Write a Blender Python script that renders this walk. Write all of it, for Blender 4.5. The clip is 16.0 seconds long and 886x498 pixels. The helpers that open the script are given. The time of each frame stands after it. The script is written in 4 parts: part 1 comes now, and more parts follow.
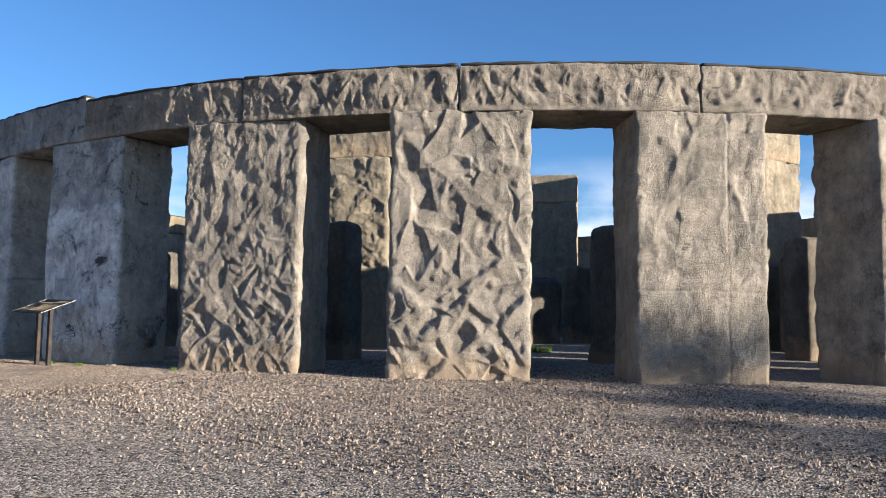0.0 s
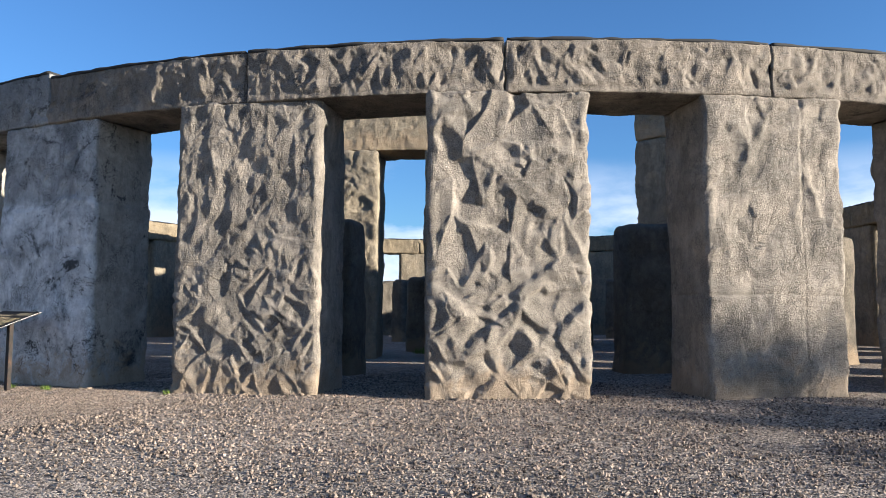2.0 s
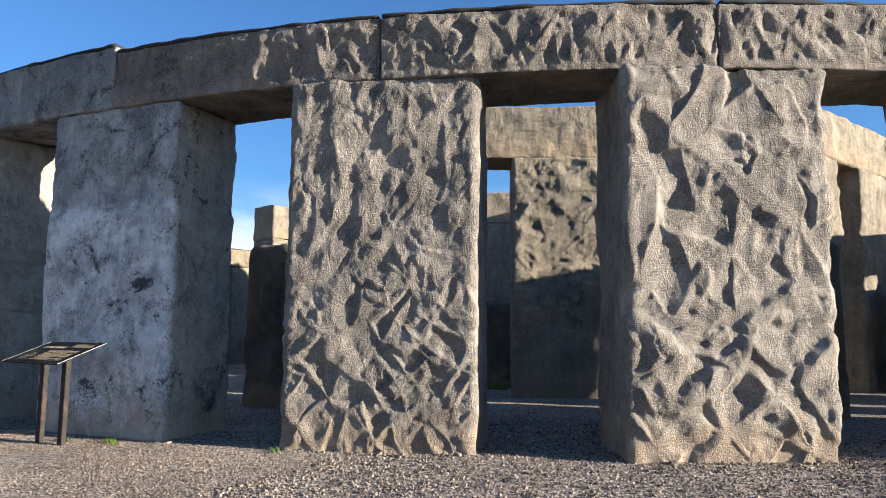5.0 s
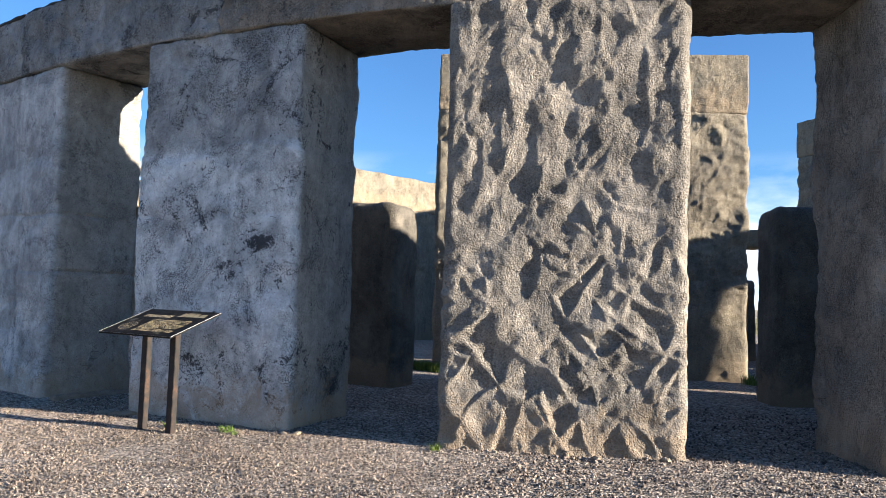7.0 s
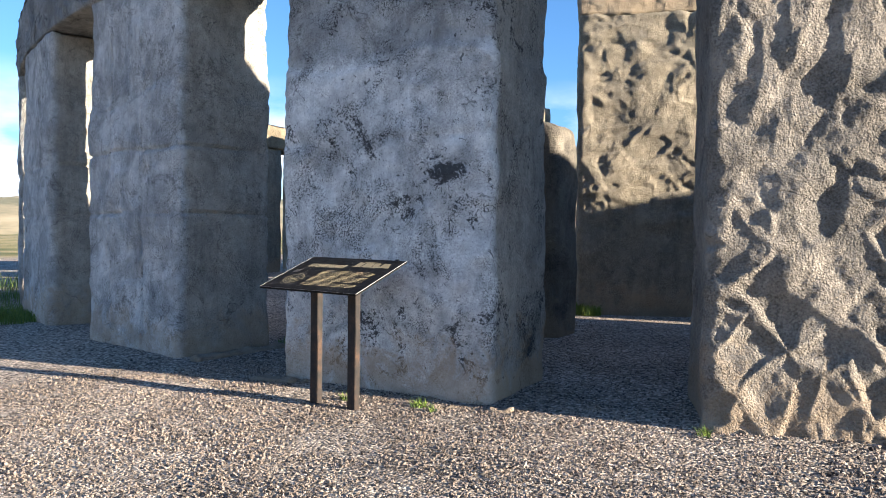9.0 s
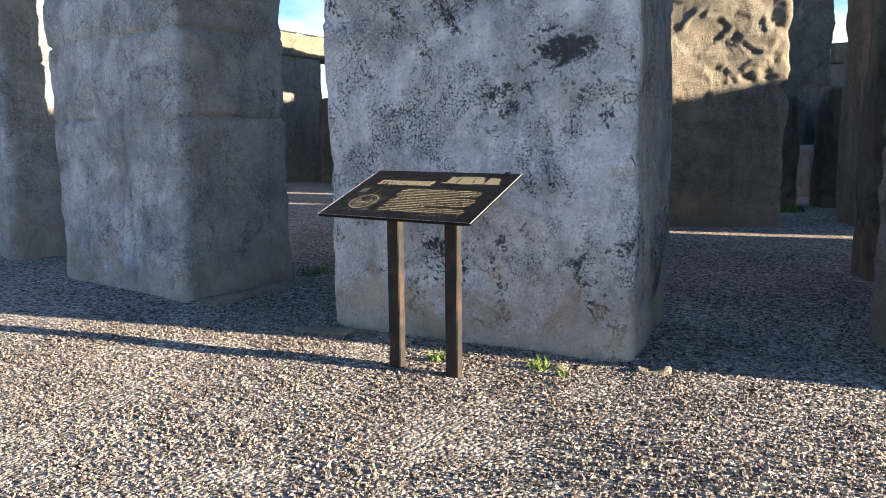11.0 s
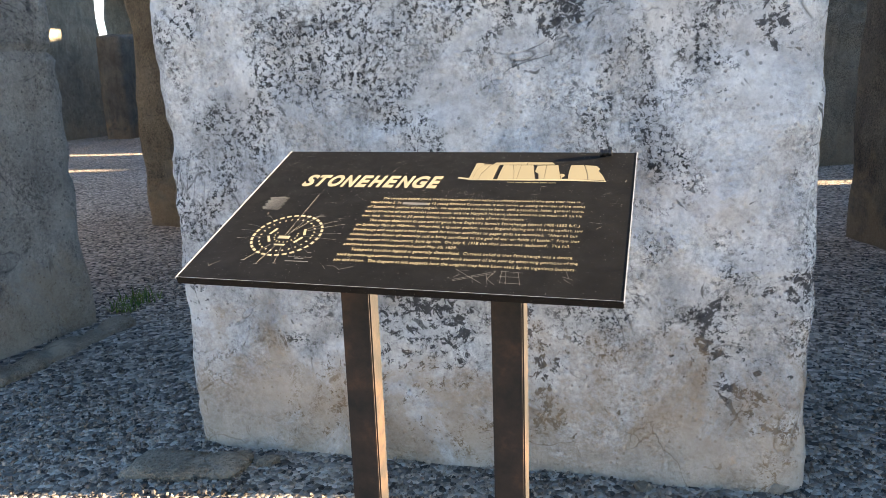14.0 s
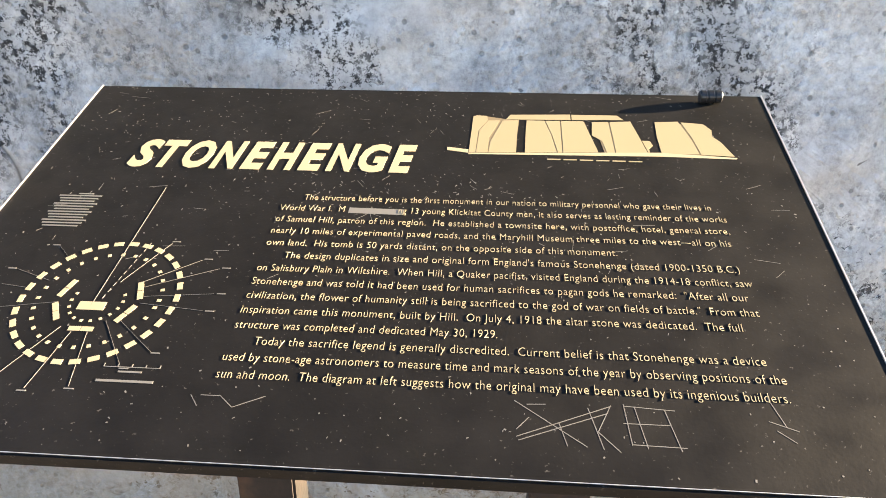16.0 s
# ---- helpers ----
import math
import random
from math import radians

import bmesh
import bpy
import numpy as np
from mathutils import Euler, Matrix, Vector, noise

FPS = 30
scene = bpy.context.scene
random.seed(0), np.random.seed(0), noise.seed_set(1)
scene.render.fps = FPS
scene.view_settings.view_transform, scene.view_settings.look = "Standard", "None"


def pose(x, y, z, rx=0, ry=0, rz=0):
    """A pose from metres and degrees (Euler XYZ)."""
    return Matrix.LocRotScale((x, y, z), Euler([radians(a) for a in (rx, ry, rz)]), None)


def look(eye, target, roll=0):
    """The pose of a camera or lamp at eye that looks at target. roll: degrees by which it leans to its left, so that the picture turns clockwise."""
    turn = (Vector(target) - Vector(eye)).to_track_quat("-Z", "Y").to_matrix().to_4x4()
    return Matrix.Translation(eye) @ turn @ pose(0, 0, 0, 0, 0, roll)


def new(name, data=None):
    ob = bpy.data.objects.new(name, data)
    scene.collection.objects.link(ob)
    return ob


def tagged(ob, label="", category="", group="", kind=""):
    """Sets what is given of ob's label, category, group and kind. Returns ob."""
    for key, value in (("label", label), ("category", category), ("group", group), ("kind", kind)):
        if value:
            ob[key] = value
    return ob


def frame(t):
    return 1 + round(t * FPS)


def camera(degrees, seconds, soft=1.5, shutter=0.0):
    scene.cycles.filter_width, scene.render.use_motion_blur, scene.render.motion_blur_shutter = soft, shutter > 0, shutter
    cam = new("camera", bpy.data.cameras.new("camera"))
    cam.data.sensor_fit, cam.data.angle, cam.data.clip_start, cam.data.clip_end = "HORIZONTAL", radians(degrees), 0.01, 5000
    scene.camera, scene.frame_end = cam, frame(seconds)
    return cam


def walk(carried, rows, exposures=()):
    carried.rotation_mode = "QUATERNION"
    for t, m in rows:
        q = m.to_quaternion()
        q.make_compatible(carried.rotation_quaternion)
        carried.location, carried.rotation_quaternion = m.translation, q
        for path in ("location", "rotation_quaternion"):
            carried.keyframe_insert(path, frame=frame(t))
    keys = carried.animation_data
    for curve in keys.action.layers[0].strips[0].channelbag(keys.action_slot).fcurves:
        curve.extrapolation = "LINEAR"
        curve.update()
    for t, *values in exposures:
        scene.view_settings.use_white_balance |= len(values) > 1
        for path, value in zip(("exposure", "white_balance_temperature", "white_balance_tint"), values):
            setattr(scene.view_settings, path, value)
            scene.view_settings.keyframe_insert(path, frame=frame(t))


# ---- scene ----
cam = camera(61.0, 16.0, soft=0.8)
METRES, EYE, TILT, LEAN, TURN = 16.0, 1.5, 0.0, 0.0, 35.0
ROWS = [
    (0.0, 0.0, 0.0, 0.0, -0.06, 4.42, -0.82),
    (0.5, -0.0271, 0.0264, -0.0, -1.47, 4.4, -0.61),
    (1.0, -0.054, 0.0509, 0.0012, -2.96, 4.3, -0.4),
    (1.5, -0.0779, 0.0772, 0.0017, -4.31, 4.34, -0.17),
    (2.0, -0.1016, 0.1027, 0.0045, -5.31, 4.68, -0.17),
    (2.5, -0.1259, 0.1272, 0.006, -5.82, 5.31, -0.32),
    (3.0, -0.1491, 0.154, 0.0072, -6.02, 5.83, -0.62),
    (5.5, -0.2609, 0.2962, 0.0097, -6.97, 6.69, -0.62),
    (6.0, -0.2853, 0.3242, 0.0104, -7.02, 6.26, -0.92),
    (6.5, -0.3073, 0.3525, 0.0107, -6.71, 5.49, -1.37),
    (7.0, -0.3326, 0.3798, 0.0117, -5.85, 4.23, -1.78),
    (7.5, -0.3538, 0.4075, 0.0115, -4.75, 3.15, -1.88),
    (8.0, -0.3743, 0.437, 0.0136, -3.33, 1.94, -1.63),
    (8.5, -0.3942, 0.4638, 0.0145, -1.96, 0.55, -1.11),
    (9.0, -0.4119, 0.4887, 0.0161, -0.91, -1.13, -0.63),
    (9.5, -0.4311, 0.5129, 0.0151, -0.59, -3.17, -0.23),
    (10.0, -0.4477, 0.5406, 0.0143, -1.1, -5.29, 0.06),
    (12.5, -0.4931, 0.6783, 0.0168, -10.67, -10.11, 1.63),
    (13.0, -0.4972, 0.707, 0.0179, -13.26, -10.69, 1.85),
    (13.5, -0.5001, 0.7355, 0.0169, -16.06, -11.55, 2.03),
    (14.0, -0.4968, 0.763, 0.0157, -19.01, -12.86, 1.99),
    (14.5, -0.4943, 0.788, 0.0152, -22.15, -14.72, 1.95),
    (15.0, -0.4924, 0.8079, 0.0144, -25.39, -16.96, 1.54),
    (15.5, -0.4883, 0.8217, 0.0145, -28.1, -19.22, 0.98),
    (16.0, -0.4861, 0.827, 0.0147, -30.15, -21.29, 0.43),
]
EXPOSURES = [(0.0, 1.64, 6050, 10), (3.0, 1.68, 5950, 10), (6.0, 1.85, 6000, 10), (8.0, 2.12, 6100, 10), (10.0, 2.28, 6400, 10), (12.5, 2.78, 6900, 10), (13.5, 3.18, 7300, 10), (15.0, 3.5, 8500, 10), (16.0, 3.56, 8100, 10)]
walk(cam, [(t, pose(0, 0, EYE, TILT, LEAN, TURN) @ pose(METRES * x, METRES * y, METRES * z, 90 + pitch, roll, yaw)) for t, x, y, z, yaw, pitch, roll in ROWS], EXPOSURES)

# ---- world, sun ----
SUN_AZ, SUN_EL = 10.8, 12.4
world = bpy.data.worlds.new("world")
scene.world = world
world.use_nodes = True
wn, wl = world.node_tree.nodes, world.node_tree.links
wn.clear()
w_out = wn.new("ShaderNodeOutputWorld")
w_bg = wn.new("ShaderNodeBackground")
w_sky = wn.new("ShaderNodeTexSky")
w_sky.sky_type, w_sky.sun_disc = "NISHITA", False
w_sky.sun_elevation, w_sky.sun_rotation = radians(SUN_EL), radians(90 - SUN_AZ)
w_sky.air_density, w_sky.dust_density, w_sky.ozone_density = 1.0, 0.3, 3.5
w_bg.inputs["Strength"].default_value = 0.05
w_co = wn.new("ShaderNodeTexCoord")
w_sep = wn.new("ShaderNodeSeparateXYZ")
wl.new(w_co.outputs["Generated"], w_sep.inputs[0])
w_map = wn.new("ShaderNodeMapping")
w_map.inputs["Scale"].default_value = (2.6, 2.6, 7.0)
wl.new(w_co.outputs["Generated"], w_map.inputs[0])
w_noise = wn.new("ShaderNodeTexNoise")
w_noise.inputs["Scale"].default_value, w_noise.inputs["Detail"].default_value = 1.6, 7
w_noise.inputs["Roughness"].default_value = 0.55
wl.new(w_map.outputs[0], w_noise.inputs["Vector"])
w_band = wn.new("ShaderNodeValToRGB")
w_band.color_ramp.elements[0].position, w_band.color_ramp.elements[0].color = 0.10, (1, 1, 1, 1)
w_band.color_ramp.elements[1].position, w_band.color_ramp.elements[1].color = 0.20, (0, 0, 0, 1)
wl.new(w_sep.outputs["Z"], w_band.inputs[0])
w_ramp = wn.new("ShaderNodeValToRGB")
w_ramp.color_ramp.elements[0].position, w_ramp.color_ramp.elements[0].color = 0.38, (0, 0, 0, 1)
w_ramp.color_ramp.elements[1].position, w_ramp.color_ramp.elements[1].color = 0.54, (1, 1, 1, 1)
wl.new(w_noise.outputs[0], w_ramp.inputs[0])
w_mul = wn.new("ShaderNodeMath")
w_mul.operation = "MULTIPLY"
wl.new(w_band.outputs[0], w_mul.inputs[0]), wl.new(w_ramp.outputs[0], w_mul.inputs[1])
w_mix = wn.new("ShaderNodeMixRGB")
w_mix.inputs["Color2"].default_value = (6.6, 7.0, 7.8, 1)
w_tint = wn.new("ShaderNodeMixRGB")
w_tint.blend_type = "MULTIPLY"
w_tint.inputs["Fac"].default_value, w_tint.inputs["Color2"].default_value = 1.0, (0.84, 1.05, 1.27, 1)
wl.new(w_sky.outputs[0], w_tint.inputs["Color1"])
wl.new(w_mul.outputs[0], w_mix.inputs["Fac"]), wl.new(w_tint.outputs[0], w_mix.inputs["Color1"])
wl.new(w_mix.outputs[0], w_bg.inputs[0]), wl.new(w_bg.outputs[0], w_out.inputs[0])

sun = new("sun", bpy.data.lights.new("sun", "SUN"))
sun.data.energy, sun.data.angle, sun.data.color = 5.0, radians(0.53), (1.0, 0.87, 0.70)
to_sun = Vector((math.cos(radians(SUN_AZ)) * math.cos(radians(SUN_EL)), math.sin(radians(SUN_AZ)) * math.cos(radians(SUN_EL)), math.sin(radians(SUN_EL))))
sun.matrix_basis = look(to_sun * 60, (0, 0, 0))

# ---- plan ----
CX, CY, RING = -15.645, 27.65, 19.80
IX, IY = -15.20, 26.49
FX, FY = -15.0, 23.6
FLOOR = 0.36


def ground_z(x, y):
    r = np.hypot(np.asarray(x) - CX, np.asarray(y) - CY)
    return np.interp(r, [0, 19.6, 20.5, 31.7, 60, 300], [FLOOR, FLOOR, 0.335, 0.03, -0.3, -2.5])


# ---- noise on arrays ----
def hash3(ix, iy, iz, seed):
    h = (ix.astype(np.int64) * 374761393 + iy.astype(np.int64) * 668265263 + iz.astype(np.int64) * 2147483647 + seed * 1274126177) & 0xFFFFFFFF
    h = ((h ^ (h >> 13)) * 1274126177) & 0xFFFFFFFF
    h = ((h ^ (h >> 16)) * 2246822519) & 0xFFFFFFFF
    return ((h ^ (h >> 15)) & 0xFFFF) / 65535.0


def vnoise(p, seed=0):
    i = np.floor(p)
    f = p - i
    f = f * f * f * (f * (f * 6 - 15) + 10)
    i = i.astype(np.int64)
    r = 0.0
    for dx in (0, 1):
        for dy in (0, 1):
            for dz in (0, 1):
                w = (f[:, 0] if dx else 1 - f[:, 0]) * (f[:, 1] if dy else 1 - f[:, 1]) * (f[:, 2] if dz else 1 - f[:, 2])
                r = r + w * hash3(i[:, 0] + dx, i[:, 1] + dy, i[:, 2] + dz, seed)
    return r * 2 - 1


def fbm(p, octaves, seed=0, gain=0.5):
    r, a = 0.0, 1.0
    for k in range(octaves):
        r = r + a * vnoise(p * 2 ** k, seed + 7 * k)
        a *= gain
    return r


def crumple(u, v, size, seed, lean=0.0, stretch=1.6, warp=0.35):
    """Sheet-metal crumples: flat facets that meet in sharp creases, long along lean; about -1 to 1."""
    c, s = math.cos(lean), math.sin(lean)
    a, b = (u * c + v * s) / (size * stretch), (-u * s + v * c) / size
    if warp:
        wa, wb = crumple(u, v, size * 1.9, seed + 31, lean + 0.5, stretch, 0), crumple(u, v, size * 1.9, seed + 57, lean - 0.6, stretch, 0)
        a, b = a + warp * wa, b + warp * wb
    i, j = np.floor(a), np.floor(b)
    x, y, zero = a - i, b - j, np.zeros(u.shape)
    h00, h10, h01, h11 = (hash3(i + di, j + dj, zero, seed) for di, dj in ((0, 0), (1, 0), (0, 1), (1, 1)))
    one = np.where(x + y < 1, h00 + x * (h10 - h00) + y * (h01 - h00), h11 + (1 - x) * (h01 - h11) + (1 - y) * (h10 - h11))
    two = np.where(x > y, h00 + x * (h10 - h00) + y * (h11 - h10), h00 + y * (h01 - h00) + x * (h11 - h01))
    return 2 * np.where(hash3(i, j, zero, seed + 9) > 0.5, one, two) - 1


def blades(u, v, size, seed, leans, gentle=0.9, steep=3.2):
    """Sharp wedges that run criss-cross along the leans, 1 on a crest, gentle on one side and steep on the other."""
    sheets = [crumple(u, v, size, seed + 11 * i, lean, 2.0, 0.5) for i, lean in enumerate(leans)]
    return np.maximum.reduce([np.clip(1 - np.where(c > 0, gentle * c, -steep * c), 0, 1) for c in sheets])


# ---- materials ----
def material(name):
    m = bpy.data.materials.new(name)
    m.use_nodes = True
    n = m.node_tree.nodes
    return m, n, m.node_tree.links, n["Principled BSDF"]


def plain(name, colour, rough=0.7, metal=0.0):
    m, n, l, b = material(name)
    b.inputs["Base Color"].default_value = (*colour, 1)
    b.inputs["Roughness"].default_value, b.inputs["Metallic"].default_value = rough, metal
    return m


def coords(n, l, jump=40.0):
    """Object coordinates, moved by a random step for every object."""
    co, info, mul, add = n.new("ShaderNodeTexCoord"), n.new("ShaderNodeObjectInfo"), n.new("ShaderNodeMath"), n.new("ShaderNodeVectorMath")
    mul.operation, add.operation = "MULTIPLY", "ADD"
    mul.inputs[1].default_value = jump
    l.new(info.outputs["Random"], mul.inputs[0])
    l.new(co.outputs["Object"], add.inputs[0]), l.new(mul.outputs[0], add.inputs[1])
    return co, add.outputs[0]


def noise_node(n, l, vec, scale, detail=5.0, rough=0.55, distort=0.0):
    t = n.new("ShaderNodeTexNoise")
    t.inputs["Scale"].default_value, t.inputs["Detail"].default_value = scale, detail
    t.inputs["Roughness"].default_value, t.inputs["Distortion"].default_value = rough, distort
    l.new(vec, t.inputs["Vector"])
    return t.outputs[0]


def ramp(n, l, value, *stops):
    r = n.new("ShaderNodeValToRGB")
    e = r.color_ramp.elements
    while len(e) < len(stops):
        e.new(0.5)
    for k, (pos, col) in zip(e, stops):
        k.position, k.color = pos, (*((col,) * 3 if isinstance(col, (int, float)) else col), 1)
    l.new(value, r.inputs[0])
    return r.outputs[0]


def mix(n, l, fac, a, b, kind="MIX"):
    m = n.new("ShaderNodeMixRGB")
    m.blend_type = kind
    for sock, v in zip(m.inputs, (fac, a, b)):
        if isinstance(v, (int, float)):
            sock.default_value = v
        elif isinstance(v, tuple):
            sock.default_value = (*v, 1)
        else:
            l.new(v, sock)
    return m.outputs[0]


def math_node(n, l, op, a, b=0.0):
    m = n.new("ShaderNodeMath")
    m.operation = op
    for sock, v in zip(m.inputs, (a, b)):
        if isinstance(v, (int, float)):
            sock.default_value = v
        else:
            l.new(v, sock)
    return m.outputs[0]


def bump(n, l, bsdf, height, strength, distance, under=None):
    b = n.new("ShaderNodeBump")
    b.inputs["Strength"].default_value, b.inputs["Distance"].default_value = strength, distance
    l.new(height, b.inputs["Height"])
    if under:
        l.new(under, b.inputs["Normal"])
    l.new(b.outputs[0], bsdf.inputs["Normal"])
    return b.outputs[0]


def foot_mask(n, l, co, vec, low, high):
    """1 near the foot of a stone, with a ragged upper limit: splashed soil."""
    sep = n.new("ShaderNodeSeparateXYZ")
    l.new(co.outputs["Object"], sep.inputs[0])
    ragged = math_node(n, l, "MULTIPLY", noise_node(n, l, vec, 2.4, 6.0, 0.7, 0.6), 2.0)
    z = math_node(n, l, "SUBTRACT", sep.outputs["Z"], ragged)
    r = n.new("ShaderNodeMapRange")
    r.inputs["From Min"].default_value, r.inputs["From Max"].default_value = low, high
    r.inputs["To Min"].default_value, r.inputs["To Max"].default_value = 1.0, 0.0
    l.new(z, r.inputs["Value"])
    return r.outputs[0]


def concrete(name, pale, dark, lichen, pit, outer=False, foot=0.4, grit=0.75):
    m, n, l, b = material(name)
    co, vec = coords(n, l)
    patch = ramp(n, l, noise_node(n, l, vec, 1.5 if outer else 1.3, 7.0, 0.65, 0.8), (0.44, 0), (0.58, 1)) if outer else ramp(n, l, noise_node(n, l, vec, 1.3, 6.0, 0.6, 0.6), (0.36, 0), (0.66, 1))
    coarse = ramp(n, l, noise_node(n, l, vec, 2.6, 7.0, 0.72, 0.5), (0.42, 0.3), (0.58, 1.0))
    base = mix(n, l, patch, pale, dark)
    lime = None
    if outer:
        # the weather side is bleached and grown over, the other faces stay tan
        sep = n.new("ShaderNodeSeparateXYZ")
        l.new(co.outputs["Object"], sep.inputs[0])
        lime = ramp(n, l, math_node(n, l, "ADD", math_node(n, l, "MULTIPLY", sep.outputs["Y"], -1.0), math_node(n, l, "MULTIPLY", noise_node(n, l, vec, 3.0, 4.0), 0.16)), (0.55, 0), (0.64, 1))
        if lichen == 1.0:
            tall = ramp(n, l, math_node(n, l, "ADD", math_node(n, l, "MULTIPLY", sep.outputs["Z"], 0.2), math_node(n, l, "MULTIPLY", noise_node(n, l, vec, 3.0, 6.0, 0.7), 0.12)), (0.65, 1.0), (0.675, 0.6))
            base = mix(n, l, 1.0, base, tall, "MULTIPLY")
        base = mix(n, l, lime, mix(n, l, patch, (0.37, 0.335, 0.28), (0.285, 0.264, 0.226)), base)
    # aggregate
    grain = noise_node(n, l, vec, 55.0, 5.0, 0.8)
    base = mix(n, l, math_node(n, l, "MULTIPLY", coarse, grit), base, ramp(n, l, grain, (0.37, 0.2), (0.49, 0.95), (0.64, 1.6)), "MULTIPLY")
    # thin dark lines left by the trowel and by hair cracks
    wander = math_node(n, l, "ABSOLUTE", math_node(n, l, "SUBTRACT", noise_node(n, l, vec, 1.9, 4.0, 0.55, 1.2), 0.5))
    lines = math_node(n, l, "MULTIPLY", ramp(n, l, wander, (0.0, 1), (0.010, 0)), ramp(n, l, noise_node(n, l, vec, 3.3, 3.0), (0.48, 0), (0.6, 0.75)))
    base = mix(n, l, lines, base, (0.10, 0.095, 0.09))
    mid = noise_node(n, l, vec, 9.0, 5.0, 0.65)
    base = mix(n, l, 0.7, base, ramp(n, l, mid, (0.3, 0.68), (0.7, 1.2)), "MULTIPLY")
    # black lichen in patches
    where = ramp(n, l, noise_node(n, l, vec, 1.8, 5.0, 0.66, 0.9), (0.51, 0), (0.60, 1))
    specks = ramp(n, l, noise_node(n, l, vec, 62.0, 6.0, 0.8), (0.50, 0), (0.55, 1))
    base = mix(n, l, math_node(n, l, "MULTIPLY", math_node(n, l, "MULTIPLY", where, specks), lichen), base, (0.045, 0.045, 0.045))
    blots = ramp(n, l, noise_node(n, l, vec, 11.0, 3.0, 0.6, 1.0), (0.66, 0), (0.70, 1))
    base = mix(n, l, math_node(n, l, "MULTIPLY", blots, lichen * 0.75), base, (0.06, 0.058, 0.055))
    # crisp black blotches of lichen, crowding together
    crowd = math_node(n, l, "MULTIPLY", noise_node(n, l, vec, 1.7, 7.0, 0.7, 0.7), 1.5)
    blotch = math_node(n, l, "ADD", noise_node(n, l, vec, 30.0, 8.0, 0.8, 0.5), crowd)
    base = mix(n, l, math_node(n, l, "MULTIPLY", ramp(n, l, math_node(n, l, "SUBTRACT", blotch, 0.5), (0.928, 0), (0.938, 1)), lichen * 0.9), base, (0.032, 0.032, 0.034))
    # bleached runs and dull drips
    runs = n.new("ShaderNodeMapping")
    runs.inputs["Scale"].default_value = (5.0, 5.0, 0.7)
    l.new(vec, runs.inputs[0])
    drip = noise_node(n, l, runs.outputs[0], 1.0, 6.0, 0.65, 0.5)
    base = mix(n, l, 0.55, base, ramp(n, l, drip, (0.32, 0.66), (0.5, 1.0), (0.7, 1.22)), "MULTIPLY")
    # pits
    v = n.new("ShaderNodeTexVoronoi")
    v.inputs["Scale"].default_value = 26.0
    l.new(vec, v.inputs["Vector"])
    holes = ramp(n, l, v.outputs["Distance"], (0.10, 1), (0.17, 0))
    base = mix(n, l, math_node(n, l, "MULTIPLY", holes, pit), base, (0.05, 0.048, 0.045))
    base = mix(n, l, math_node(n, l, "MULTIPLY", foot_mask(n, l, co, vec, -0.75, -0.45), foot), base, (0.38, 0.27, 0.165))
    l.new(base, b.inputs["Base Color"])
    b.inputs["Roughness"].default_value = 0.95
    b.inputs["Specular IOR Level"].default_value = 0.2
    h = math_node(n, l, "ADD", math_node(n, l, "MULTIPLY", grain, 1.0), math_node(n, l, "MULTIPLY", mid, 1.2))
    h = math_node(n, l, "SUBTRACT", h, math_node(n, l, "MULTIPLY", holes, pit * 0.8))
    v2 = n.new("ShaderNodeTexVoronoi")
    v2.inputs["Scale"].default_value = 60.0
    l.new(vec, v2.inputs["Vector"])
    h = math_node(n, l, "SUBTRACT", h, math_node(n, l, "MULTIPLY", v2.outputs["Distance"], 0.8))
    h = math_node(n, l, "SUBTRACT", math_node(n, l, "MULTIPLY", h, coarse), math_node(n, l, "MULTIPLY", lines, 0.5))
    bump(n, l, b, h, 1.0, 0.014 if outer else 0.026)
    return m


CONCRETE = concrete("weathered tan concrete", (0.325, 0.284, 0.234), (0.215, 0.193, 0.163), 0.45, 0.6)
LICHEN = concrete("grey concrete with black lichen", (0.67, 0.665, 0.64), (0.44, 0.438, 0.425), 1.0, 0.5, True, 0.65, 0.5)
SMOOTH = concrete("smooth grey concrete", (0.52, 0.515, 0.495), (0.34, 0.338, 0.328), 0.5, 0.7, True, 0.45, 0.5)
WARM = concrete("tan inner concrete", (0.30, 0.252, 0.18), (0.215, 0.185, 0.14), 0.3, 0.5)
LINTEL = concrete("weathered lintel concrete", (0.30, 0.258, 0.208), (0.19, 0.168, 0.142), 0.7, 0.6, False, 0.0)
# weathered tone, lowered further to put the circle's inner shade into the colour
INNER = concrete("weathered inner concrete darkened for shade", (0.19, 0.165, 0.13), (0.115, 0.102, 0.083), 0.4, 0.35)
FAR_LINTEL = concrete("tan lintel concrete", (0.26, 0.21, 0.138), (0.19, 0.157, 0.108), 0.3, 0.4, False, 0.0)
GREY_LINTEL = concrete("grey lintel concrete", (0.36, 0.355, 0.34), (0.22, 0.22, 0.215), 0.8, 0.5, False, 0.0)


